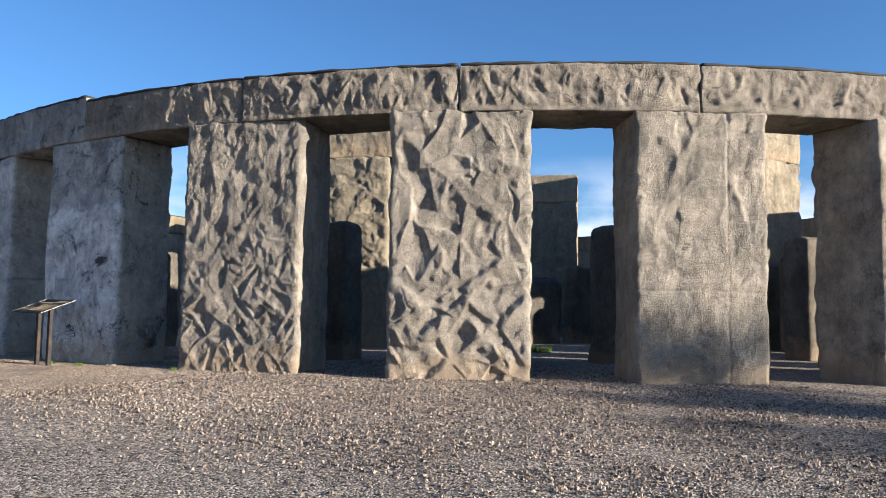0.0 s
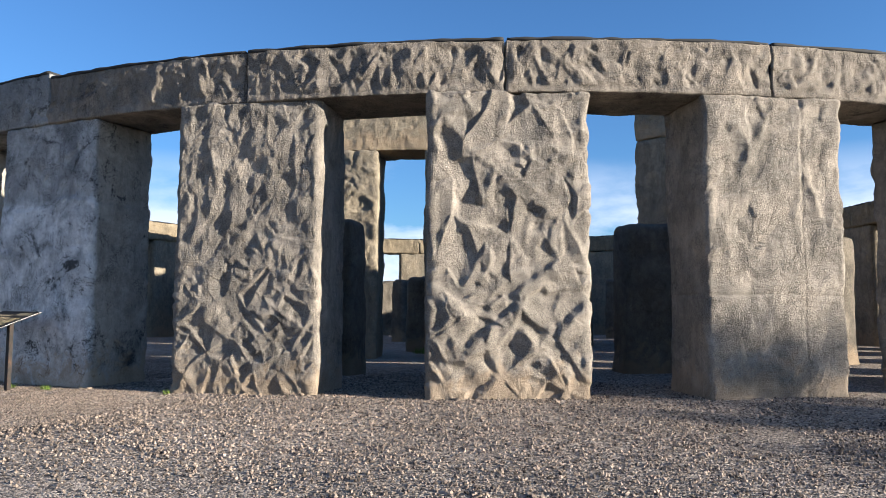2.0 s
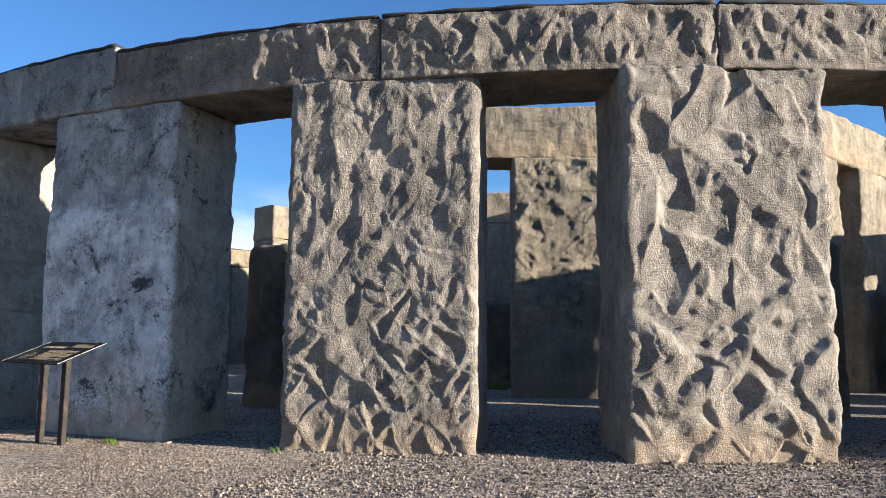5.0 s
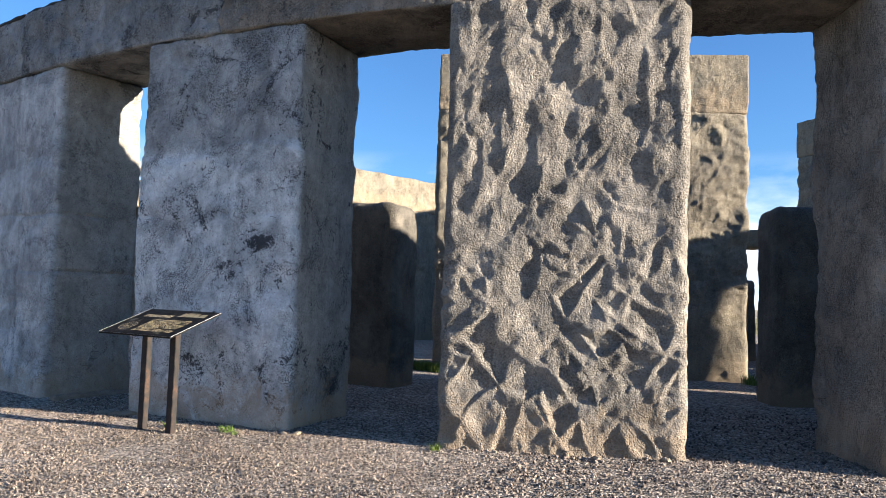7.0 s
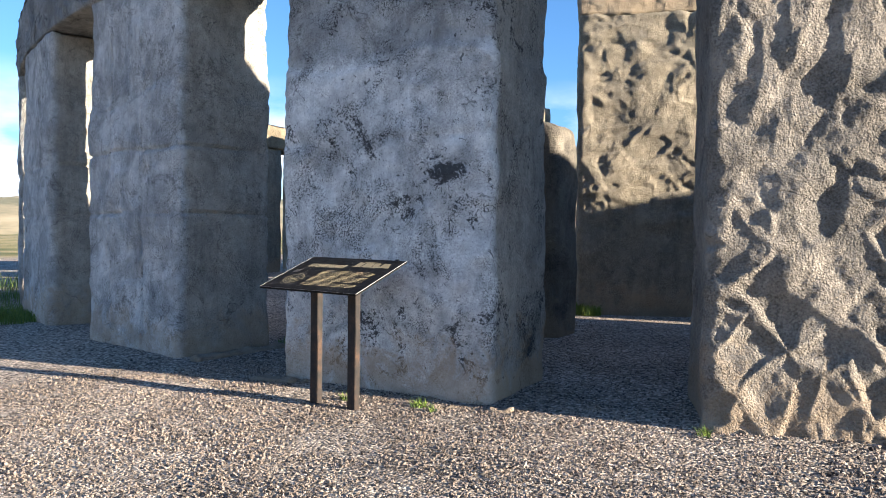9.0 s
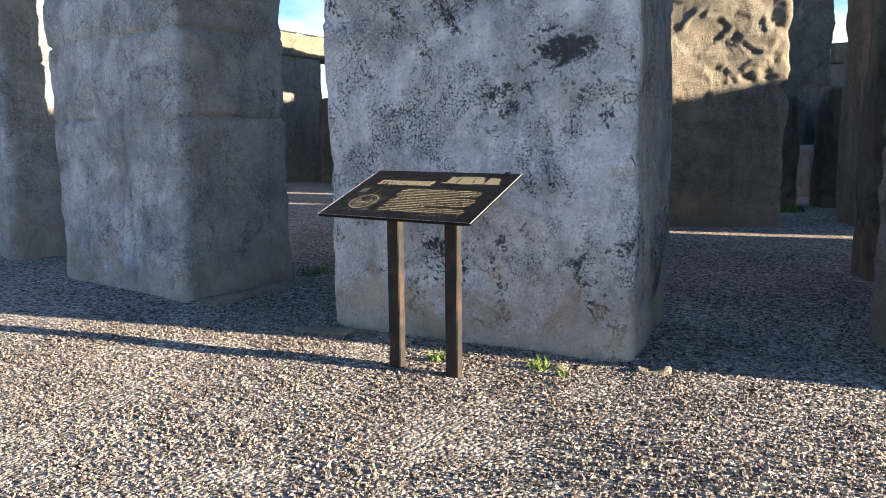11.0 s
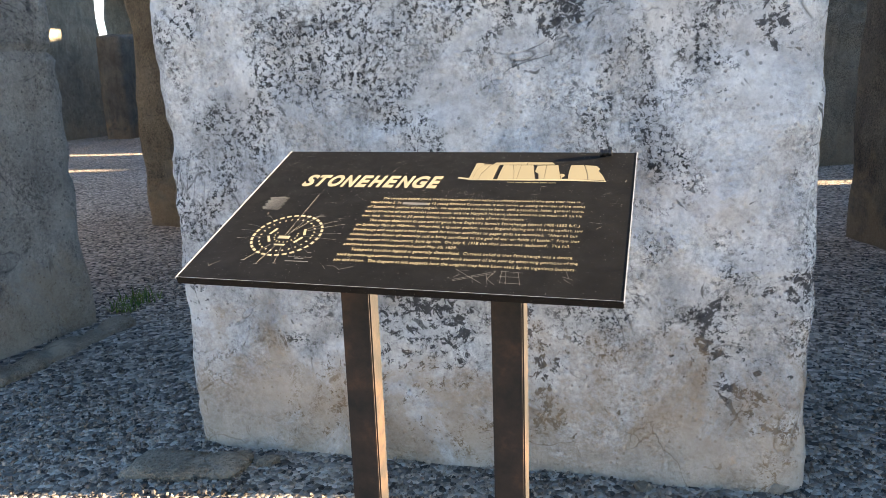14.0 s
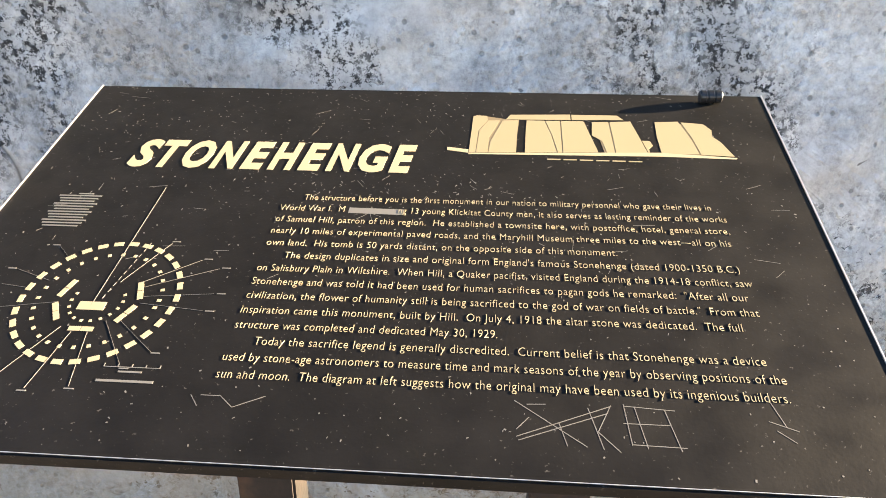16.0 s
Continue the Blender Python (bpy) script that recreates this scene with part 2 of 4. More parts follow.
def gravel(name, scale, by_island):
    m, n, l, b = material(name)
    co = n.new("ShaderNodeTexCoord")
    if by_island:
        pick = n.new("ShaderNodeNewGeometry").outputs["Random Per Island"]
    else:
        v = n.new("ShaderNodeTexVoronoi")
        v.inputs["Scale"].default_value = scale
        l.new(co.outputs["Object"], v.inputs["Vector"])
        s = n.new("ShaderNodeSeparateColor")
        l.new(v.outputs["Color"], s.inputs[0])
        pick = s.outputs[0]
    col = ramp(n, l, pick, (0.0, (0.04, 0.035, 0.032)), (0.2, (0.14, 0.12, 0.102)), (0.55, (0.29, 0.246, 0.204)), (0.85, (0.44, 0.374, 0.305)), (1.0, (0.55, 0.47, 0.39)))
    large = noise_node(n, l, co.outputs["Object"], 0.55, 5.0, 0.6)
    col = mix(n, l, 0.8, col, ramp(n, l, large, (0.35, 0.78), (0.65, 1.12)), "MULTIPLY")
    if not by_island:
        sep, length = n.new("ShaderNodeSeparateXYZ"), n.new("ShaderNodeVectorMath")
        length.operation = "DISTANCE"
        length.inputs[1].default_value = (CX, CY, 0)
        l.new(co.outputs["Object"], length.inputs[0])
        edge = math_node(n, l, "ADD", length.outputs["Value"], math_node(n, l, "MULTIPLY", large, 14.0))
        far = n.new("ShaderNodeMapRange")
        far.inputs["From Min"].default_value, far.inputs["From Max"].default_value = 50.0, 58.0
        l.new(edge, far.inputs["Value"])
        field = ramp(n, l, noise_node(n, l, co.outputs["Object"], 0.05, 6.0, 0.65), (0.38, (0.10, 0.13, 0.045)), (0.55, (0.34, 0.27, 0.13)), (0.7, (0.46, 0.37, 0.20)))
        # the gravel is paler and finer towards the sign
        l.new(co.outputs["Object"], sep.inputs[0])
        pale = n.new("ShaderNodeMapRange")
        pale.inputs["From Min"].default_value, pale.inputs["From Max"].default_value = -12.0, -5.0
        pale.inputs["To Min"].default_value, pale.inputs["To Max"].default_value = 1.28, 1.02
        l.new(sep.outputs["X"], pale.inputs["Value"])
        col = mix(n, l, 1.0, col, pale.outputs[0], "MULTIPLY")
        col = mix(n, l, far.outputs[0], col, field)
        h = math_node(n, l, "MULTIPLY", v.outputs["Distance"], -1.0)
        fine = noise_node(n, l, co.outputs["Object"], 90.0, 3.0, 0.6)
        bump(n, l, b, math_node(n, l, "ADD", h, math_node(n, l, "MULTIPLY", fine, 0.5)), 1.0, 0.038)
    if by_island:
        col = mix(n, l, 1.0, col, (0.74, 0.69, 0.66), "MULTIPLY")
    l.new(col, b.inputs["Base Color"])
    b.inputs["Roughness"].default_value = 0.95
    b.inputs["Specular IOR Level"].default_value = 0.2
    return m


GRAVEL = gravel("gravel ground", 40.0, False)
PEBBLE = gravel("loose gravel", 0, True)


def rusty(name):
    m, n, l, b = material(name)
    co, vec = coords(n, l)
    k = noise_node(n, l, vec, 9.0, 6.0, 0.65)
    col = ramp(n, l, k, (0.35, (0.010, 0.009, 0.008)), (0.52, (0.028, 0.019, 0.014)), (0.70, (0.085, 0.042, 0.022)))
    l.new(col, b.inputs["Base Color"])
    b.inputs["Roughness"].default_value, b.inputs["Metallic"].default_value = 0.75, 0.25
    bump(n, l, b, noise_node(n, l, vec, 120.0, 3.0), 0.3, 0.002)
    return m


STEEL = rusty("rusty steel")


def board_face(name):
    m, n, l, b = material(name)
    co = n.new("ShaderNodeTexCoord")
    vec = co.outputs["Object"]
    col = ramp(n, l, noise_node(n, l, vec, 9.0, 6.0, 0.7), (0.3, (0.0050, 0.0046, 0.0043)), (0.7, (0.0115, 0.0106, 0.0100)))
    dust = ramp(n, l, noise_node(n, l, vec, 160.0, 2.0, 0.8), (0.66, 0), (0.74, 1))
    col = mix(n, l, math_node(n, l, "MULTIPLY", dust, 0.35), col, (0.22, 0.20, 0.18))
    l.new(col, b.inputs["Base Color"])
    l.new(ramp(n, l, noise_node(n, l, vec, 14.0, 5.0), (0.3, 0.40), (0.7, 0.62)), b.inputs["Roughness"])
    b.inputs["Specular IOR Level"].default_value = 0.15
    bump(n, l, b, noise_node(n, l, vec, 220.0, 2.0), 0.12, 0.001)
    return m


BOARD = board_face("dark etched board")
CREAM = plain("cream lettering", (0.38, 0.315, 0.195), 0.6)
SHADE_CREAM = plain("dull cream print", (0.29, 0.235, 0.135), 0.6)
ALLOY = plain("bare aluminium edge", (0.62, 0.62, 0.62), 0.4, 0.7)
DIM_CREAM = plain("brown print", (0.17, 0.13, 0.075), 0.6)
SCRATCH = plain("pale scratches", (0.145, 0.136, 0.122), 0.7)
BLACK = plain("black plastic", (0.012, 0.012, 0.013), 0.35)
TAR = plain("black tar cap", (0.02, 0.02, 0.02), 0.85)


def leafy(name, a, b_):
    m, n, l, b = material(name)
    pick = n.new("ShaderNodeNewGeometry").outputs["Random Per Island"]
    l.new(ramp(n, l, pick, (0.0, a), (1.0, b_)), b.inputs["Base Color"])
    b.inputs["Roughness"].default_value = 0.7
    return m


GRASS = leafy("green grass", (0.05, 0.10, 0.012), (0.16, 0.22, 0.03))
LEAF = leafy("tree leaves", (0.03, 0.06, 0.015), (0.08, 0.12, 0.03))
BARK = plain("grey bark", (0.12, 0.10, 0.08), 0.9)


def hill_mat(name):
    m, n, l, b = material(name)
    co = n.new("ShaderNodeTexCoord")
    k = noise_node(n, l, co.outputs["Object"], 0.008, 8.0, 0.65)
    l.new(ramp(n, l, k, (0.35, (0.16, 0.15, 0.08)), (0.5, (0.36, 0.29, 0.17)), (0.65, (0.46, 0.38, 0.24))), b.inputs["Base Color"])
    b.inputs["Roughness"].default_value = 1.0
    return m


HILL = hill_mat("dry grass hills")


def part(name, bm, mat, parent=None, label=""):
    me = bpy.data.meshes.new(name)
    bm.to_mesh(me)
    bm.free()
    me.materials.append(mat)
    ob = new(name, me)
    ob.parent = parent
    if label:
        ob["label"] = label
    return ob


def box_bm(sx, sy, sz, z0=0.0, bevel=0.0):
    bm = bmesh.new()
    bmesh.ops.create_cube(bm, size=1.0, matrix=Matrix.Translation((0, 0, z0 + sz / 2)) @ Matrix.Diagonal((sx, sy, sz, 1)))
    if bevel:
        bmesh.ops.bevel(bm, geom=bm.edges[:], offset=bevel, segments=2, affect="EDGES")
    return bm


def mesh_object(name, verts, quads, mat, parent=None, smooth=True):
    me = bpy.data.meshes.new(name)
    me.vertices.add(len(verts))
    me.vertices.foreach_set("co", np.asarray(verts, dtype=np.float32).ravel())
    q = np.asarray(quads, dtype=np.int32)
    k = q.shape[1]
    me.loops.add(q.size)
    me.loops.foreach_set("vertex_index", q.ravel())
    me.polygons.add(len(q))
    me.polygons.foreach_set("loop_start", np.arange(0, q.size, k, dtype=np.int32))
    me.polygons.foreach_set("loop_total", np.full(len(q), k, dtype=np.int32))
    me.polygons.foreach_set("use_smooth", np.full(len(q), smooth, dtype=bool))
    me.update(calc_edges=True)
    me.materials.append(mat)
    ob = new(name, me)
    ob.parent = parent
    return ob


def shell(sx, sy, sz, step, closed=False):
    """The skin of a box on a grid: points in the box's own measure, and quads."""
    n = [max(2, int(round(s / d))) for s, d in ((sx, step), (sy, step * 2), (sz, step))]
    keys, quads = [], []
    for axis in range(3):
        a, b = [i for i in range(3) if i != axis]
        for side in (0, 1):
            if axis == 2 and side == 0 and not closed:
                continue
            A, B = np.meshgrid(np.arange(n[a] + 1), np.arange(n[b] + 1), indexing="ij")
            K = np.zeros((*A.shape, 3), dtype=np.int64)
            K[..., a], K[..., b], K[..., axis] = A, B, side * n[axis]
            base = sum(len(k) for k in keys)
            keys.append(K.reshape(-1, 3))
            idx = base + np.arange(A.size).reshape(A.shape)
            q = np.stack([idx[:-1, :-1], idx[1:, :-1], idx[1:, 1:], idx[:-1, 1:]], -1).reshape(-1, 4)
            if (side == 1) == (axis == 1):
                q = q[:, ::-1]
            quads.append(q)
    keys, quads = np.concatenate(keys), np.concatenate(quads)
    flat = (keys[:, 0] * 4096 + keys[:, 1]) * 4096 + keys[:, 2]
    _, first, back = np.unique(flat, return_index=True, return_inverse=True)
    p = keys[first] / np.array(n, float) * (sx, sy, sz) - (sx / 2, sy / 2, 0)
    return p, back.reshape(-1)[quads]


def stone(name, sx, sy, sz, step, mat, relief, round_=0.07, seed=0, parent=None, top_round=None, bend=0.0, closed=False, taper=0.0):
    """A cast stone: a box with rounded arrises, pushed out and in by relief(points, outward, seed); bend: the radius of its plan."""
    p, q = shell(sx, sy, sz, step, closed)
    r = round_
    tr = top_round or r
    core = p.copy()
    core[:, 0] = np.clip(p[:, 0], -sx / 2 + r, sx / 2 - r)
    core[:, 1] = np.clip(p[:, 1], -sy / 2 + r, sy / 2 - r)
    core[:, 2] = np.clip(p[:, 2], r if closed else -1, sz - tr)
    off = p - core
    off[:, 2] *= r / tr
    length = np.linalg.norm(off, axis=1)
    away = off / np.maximum(length, 1e-6)[:, None]
    lift = np.where(away[:, 2] > 0, tr, r)
    p2 = core + away * np.stack([np.full(len(p), r), np.full(len(p), r), lift], 1)
    p2 = p2 + away * relief(p2, away, seed)[:, None]
    if taper:
        p2[:, :2] *= (1 - taper * (p2[:, 2:3] / sz - 0.5))
    if bend:
        rad, th = bend - p2[:, 1], p2[:, 0] / bend
        p2[:, 0], p2[:, 1] = rad * np.sin(th), bend - rad * np.cos(th)
    return mesh_object(name, p2, q, mat, parent)


# ---- relief of the stones, in metres ----
def ridges(u, v, items):
    """Ridges with one steep side: (u, v, lean in degrees, length, width, height)."""
    h = np.zeros(u.shape)
    for u0, v0, lean, length, width, high in items:
        c, s = math.cos(radians(lean)), math.sin(radians(lean))
        wob = 0.012 * np.sin((u + v) * 17 + u0 * 9)
        a, b = (u - u0) * c + (v - v0) * s, -(u - u0) * s + (v - v0) * c + wob
        body_ = np.clip(1.15 - np.where(b > 0, b / (0.4 * width), -b / (1.2 * width)), 0, 1)
        h = np.maximum(h, high * body_ * np.clip((1 - np.abs(a) / (length / 2)) * 3.5, 0, 1))
    return h


def random_ridges(seed, n, w, z0, z1, leans, spread, lengths, widths, highs):
    g = random.Random(seed)
    return [(g.uniform(-w / 2, w / 2), g.uniform(z0, z1), g.choice(leans) + g.gauss(0, spread), g.uniform(*lengths), g.uniform(*widths), g.uniform(*highs)) for _ in range(n)]


def fine(p, seed):
    return 0.005 * fbm(p * 14 + seed, 2, seed) + 0.004 * vnoise(p * 45, seed + 3)


def seams(p, depth, levels, ups=()):
    d = sum(np.exp(-((p[:, 2] - z - 0.012 * np.sin(p[:, 0] * 4 + z)) / 0.018) ** 2) for z in levels)
    d = d + sum(np.exp(-((p[:, 0] - x - 0.012 * np.sin(p[:, 2] * 5)) / 0.015) ** 2) for x in ups)
    return -depth * d * np.clip(0.75 + 0.6 * vnoise(p * 3.0, 4), 0.15, 1.0)


def chips(p, away, seed):
    """Broken bits along the arrises."""
    edge = np.clip(1.6 - 2.2 * np.max(np.abs(away), axis=1) + 0.6, 0, 1) * (np.max(np.abs(away), axis=1) < 0.985)
    return -0.045 * edge * np.clip(fbm(p * 6.0 + seed, 3, seed + 61) - 0.1, 0, 1)


def fade(away):
    return np.clip(np.abs(away[:, 1]) * 1.4, 0, 1)


def rough(p, away, seed):
    o = np.array([seed * 3.7, seed * 1.3, 0])
    return 0.035 * fbm((p + o) * 1.7, 3, seed) + 0.5 * fine(p + o, seed) + seams(p, 0.012, (1.25, 2.4))


def relief_plain(p, away, seed):
    """Smooth cast faces with form joints, a step high up and trowel marks."""
    o = np.array([seed * 3.7, seed * 1.3, 0])
    f = fade(away)
    h = 0.022 * fbm((p + o) * 1.3, 3, seed) + 0.5 * fine(p + o, seed)
    h = h + f * 0.03 * np.maximum(crumple(p[:, 0], p[:, 2], 0.3, seed, 0.9, 1.5), 0.1) + f * 0.016 * blades(p[:, 0], p[:, 2], 0.24, seed + 3, (0.8, -0.5)) + f * 0.012 * np.maximum(crumple(p[:, 0], p[:, 2], 0.12, seed + 3, -0.5, 1.8), -0.1)
    h = h + 0.02 * np.clip((2.98 + 0.09 * np.sin(p[:, 0] * 3) - p[:, 2]) * 25, -1, 0.0)
    return h + seams(p, 0.014 if seed == 40 else 0.045, (2.3,) if seed == 40 else (1.66, 2.4), (0.27, -0.5)) + chips(p, away, seed)


UPPER = [(-0.62, 4.15, 90, 0.6, 0.24, 0.07), (-0.58, 3.3, 88, 1.5, 0.22, 0.12), (-0.28, 4.15, 92, 0.5, 0.21, 0.08), (-0.27, 2.95, 95, 1.0, 0.20, 0.11),
         (0.10, 3.95, 85, 0.9, 0.30, 0.12), (0.14, 2.9, 92, 0.9, 0.30, 0.11), (0.46, 3.55, 118, 0.7, 0.39, 0.12), (0.56, 4.12, 140, 0.5, 0.39, 0.11),
         (0.82, 2.95, 100, 0.9, 0.39, 0.12), (-0.9, 2.9, 70, 0.8, 0.27, 0.10), (0.98, 2.1, 90, 4.4, 0.18, 0.08), (0.35, 2.25, -16, 1.4, 0.24, 0.11), (-0.6, 2.35, 20, 0.7, 0.22, 0.08)]


def relief_ridged(p, away, seed):
    """Upright ribs above, slanting hewn wedges below."""
    u, v, f = p[:, 0], p[:, 2], fade(away)
    warp = 0.05 * vnoise(p * 2.6, seed)
    low = np.clip((2.35 - v + 0.2 * np.sin(u * 3)) * 5, 0, 1)
    items = UPPER + random_ridges(seed + 1, 10, 2.0, 2.3, 4.2, (80, 100, 60), 12, (0.25, 0.5), (0.16, 0.26), (0.02, 0.05))
    upper = 0.23 * ridges(u + warp + 0.03 * crumple(u, v, 0.2, seed + 2), v + warp, items) + 0.035 * np.maximum(crumple(u + warp, v, 0.18, seed, 1.45, 2.0) - 0.1, 0.0) + 0.014 * blades(u, v, 0.2, seed + 70, (1.5, 0.8)) + 0.011 * crumple(u, v, 0.1, seed + 4, 0.9, 1.5)
    lower = 0.036 * blades(u, v, 0.21, seed + 20, (0.75, -0.8)) + 0.014 * crumple(u, v, 0.17, seed + 33, 0.4, 1.5, 0.5) + 0.012 * crumple(u, v, 0.09, seed + 44, 0.3, 1.4)
    h = upper * (1 - low) + lower * low + 0.018 * fbm(p * 1.6 + seed, 3, seed)
    return f * h + (1 - f) * 0.03 * fbm(p * 1.7, 3, seed) + 0.55 * fine(p, seed) + chips(p, away, seed)


CUTS = [(-0.78, 1.35, -42, 1.0, 0.2, 0.16), (-0.2, 1.0, 38, 1.3, 0.2, 0.16), (0.55, 1.75, 36, 1.2, 0.18, 0.14), (-0.45, 0.55, -40, 0.9, 0.18, 0.12), (0.5, 0.75, -44, 1.0, 0.2, 0.13), (0.85, 1.15, 40, 0.7, 0.16, 0.12), (-0.85, 0.5, -70, 0.7, 0.16, 0.1)]


def relief_facets(p, away, seed):
    """Broad hewn facets with slanting blades crossing low down."""
    u, v, f = p[:, 0], p[:, 2], fade(away)
    low = np.clip((2.0 - v + 0.2 * np.sin(u * 3)) * 3, 0, 1)
    items = CUTS + random_ridges(seed + 2, 5, 2.0, 0.3, 2.2, (42, 138, 50, 130), 8, (0.5, 1.0), (0.14, 0.2), (0.05, 0.1))
    warp = 0.05 * vnoise(p * 2.2, seed)
    h = 0.32 * ridges(u + warp + 0.03 * crumple(u, v, 0.2, seed + 1), v - warp, items) * low
    h = h + (1 - low) * 0.05 * blades(u, v, 0.27, seed + 80, (1.2, -0.9)) + (1 - low) * 0.035 * np.maximum(crumple(u, v, 0.28, seed, 1.2, 1.6, 0.5), crumple(u, v, 0.3, seed + 7, -0.6, 1.4, 0.5) - 0.1)
    h = h + low * 0.055 * blades(u, v, 0.25, seed + 90, (0.7, -0.75)) + low * 0.02 * np.maximum(crumple(u, v, 0.23, seed + 40, 0.7, 2.4, 0.5), crumple(u, v, 0.23, seed + 48, -0.75, 2.2, 0.5))
    h = h + 0.026 * np.maximum(crumple(u, v, 0.15, seed + 50, 0.9, 1.5, 0.5), -0.2) + 0.02 * fbm(p * 1.6 + seed, 3, seed)
    return f * h + (1 - f) * 0.03 * fbm(p * 1.7, 3, seed) + 0.5 * fine(p, seed) + chips(p, away, seed)


def relief_soft(p, away, seed):
    """Shallow upright creases, smooth below a form joint."""
    u, v, f = p[:, 0], p[:, 2], fade(away)
    warp = 0.08 * vnoise(p * 2.2, seed)
    h = 0.045 * np.maximum(crumple(u, v, 0.3, seed, 1.45, 1.9, 0.5), -0.2) + 0.022 * blades(u, v, 0.26, seed + 80, (1.5, 1.1)) + 0.022 * crumple(u, v + warp, 0.15, seed + 8, 0.9, 1.8) + 0.02 * fbm(p * 1.6 + seed, 3, seed)
    h = h * np.clip((v - 1.3) * 3, 0.7, 1)
    return f * h + (1 - f) * 0.03 * fbm(p * 1.7, 3, seed) + 0.7 * fine(p, seed) + seams(p, 0.02, (1.5,), (0.42,) if seed % 2 else (-0.3,)) + chips(p, away, seed)


def relief_lintel(p, away, seed):
    u, v, f = p[:, 0], p[:, 2], fade(away)
    warp = 0.04 * vnoise(p * 3.0, seed)
    h = 0.03 * blades(u, v, 0.16, seed + 80, (1.3, 1.9)) + 0.055 * np.maximum(crumple(u + warp, v, 0.19, seed, 1.25, 1.9), crumple(u, v, 0.2, seed + 5, 1.9, 1.6) - 0.15) + 0.008 * crumple(u, v + warp, 0.08, seed + 8, -0.7, 1.5) - 0.03
    edge = np.clip(np.minimum(v - 0.05, 0.74 - v) * 11, 0.1, 1)
    return f * h * edge + 0.018 * fbm(p * 2.0 + seed, 3, seed) * (np.abs(away[:, 0]) < 0.5) + fine(p, seed)


def relief_lintel_plain(p, away, seed):
    f = fade(away)
    return f * 0.05 * np.maximum(crumple(p[:, 0], p[:, 2], 0.18, seed, 1.2, 1.5), -0.1) + 0.018 * fbm(p * 2.0 + seed, 3, seed) * (np.abs(away[:, 0]) < 0.5) + fine(p, seed)


def relief_tall(p, away, seed):
    """Hewn wedges on the broad faces, plain below."""
    u, v, f = p[:, 0], p[:, 2], fade(away)
    warp = 0.06 * vnoise(p * 1.9, seed)
    h = (0.03 * blades(u, v, 0.22, seed + 80, (0.5, -0.6)) + 0.05 * np.maximum(crumple(u + warp, v, 0.25, seed, 0.4, 1.6), crumple(u, v + warp, 0.26, seed + 9, -0.6, 1.5) - 0.15) + 0.008 * crumple(u, v, 0.1, seed + 3)) * np.clip((v - 1.5) * 3, 0.1, 1)
    return f * h + 0.025 * fbm(p * 1.7, 3, seed) + fine(p, seed) + seams(p, 0.012, (1.25, 1.3 + seed % 2), (0.3,)) + chips(p, away, seed)


def relief_top(p, away, seed):
    return 0.03 * fbm(p * 2.2 + seed, 4, seed) + fine(p, seed)


def at_polar(r, ang, z=FLOOR, mx=CX, my=CY, extra=0.0):
    a = radians(ang)
    return pose(mx + r * math.cos(a), my + r * math.sin(a), z, 0, 0, ang + 90 + extra)


# ---- ground ----
n_g = 220
line = np.linspace(-1, 1, n_g)
gx = -10.0 + np.sign(line) * (np.abs(line) ** 3.2 * 1500 + np.abs(line) * 25)
gy = 10.0 + np.sign(line) * (np.abs(line) ** 3.2 * 1500 + np.abs(line) * 25)
GX, GY = np.meshgrid(gx, gy, indexing="ij")
gi = np.arange(n_g * n_g).reshape(n_g, n_g)
gq = np.stack([gi[:-1, :-1], gi[1:, :-1], gi[1:, 1:], gi[:-1, 1:]], -1).reshape(-1, 4)


def ground_at(x, y):
    p = np.stack([np.asarray(x, float), np.asarray(y, float), np.zeros(np.shape(x))], -1).reshape(-1, 3)
    return ground_z(x, y).reshape(-1) + 0.015 * fbm(p * 0.9, 3, 77)


ground = mesh_object("ground", np.stack([GX.ravel(), GY.ravel(), ground_at(GX.ravel(), GY.ravel())], 1), gq, GRAVEL)
tagged(ground, "grey and tan gravel ground around and inside the stone circle", "ground", kind="structure")

# distant hills
az = np.linspace(0, 2 * np.pi, 361)[:-1]
rows_ = []
for i, (rad, part_h) in enumerate(((700, 0.0), (1000, 0.55), (1300, 1.0), (1700, 0.75))):
    q_ = np.stack([np.cos(az) * 3, np.sin(az) * 3, np.full(360, i * 0.4)], 1)
    west = np.clip(np.cos(az - radians(172)), 0, 1) ** 2
    rows_.append(np.stack([CX + rad * np.cos(az), CY + rad * np.sin(az), -6 + part_h * (10 + 75 * west) * (1 + 0.35 * fbm(q_, 4, 5))], 1))
hv = np.concatenate(rows_)
hi = np.arange(4 * 360).reshape(4, 360)
hq = np.stack([hi[:-1], np.roll(hi[:-1], -1, 1), np.roll(hi[1:], -1, 1), hi[1:]], -1).reshape(-1, 4)
tagged(mesh_object("backdrop", hv, hq, HILL), "far rolling hills of dry golden grass", "hills", kind="structure")

# ---- outer circle: stones and lintels ----
THICK, OPEN_Z = 1.2, 4.67
PITCH = 11.25
MID = RING - THICK / 2
# 4 is widened and 5 narrowed, out of view, to block and pass sunbeams
WIDTHS = {-1: 2.2, 0: 2.26, 1: 2.26, 2: 2.26, 3: 2.15, 4: 3.0, 5: 1.4, 6: 1.9}
COUNT = 27
# degrees that move unseen stones so strips of sun reach the floor
BEAM_SHIFT = {6: 1.0, 7: 1.0}


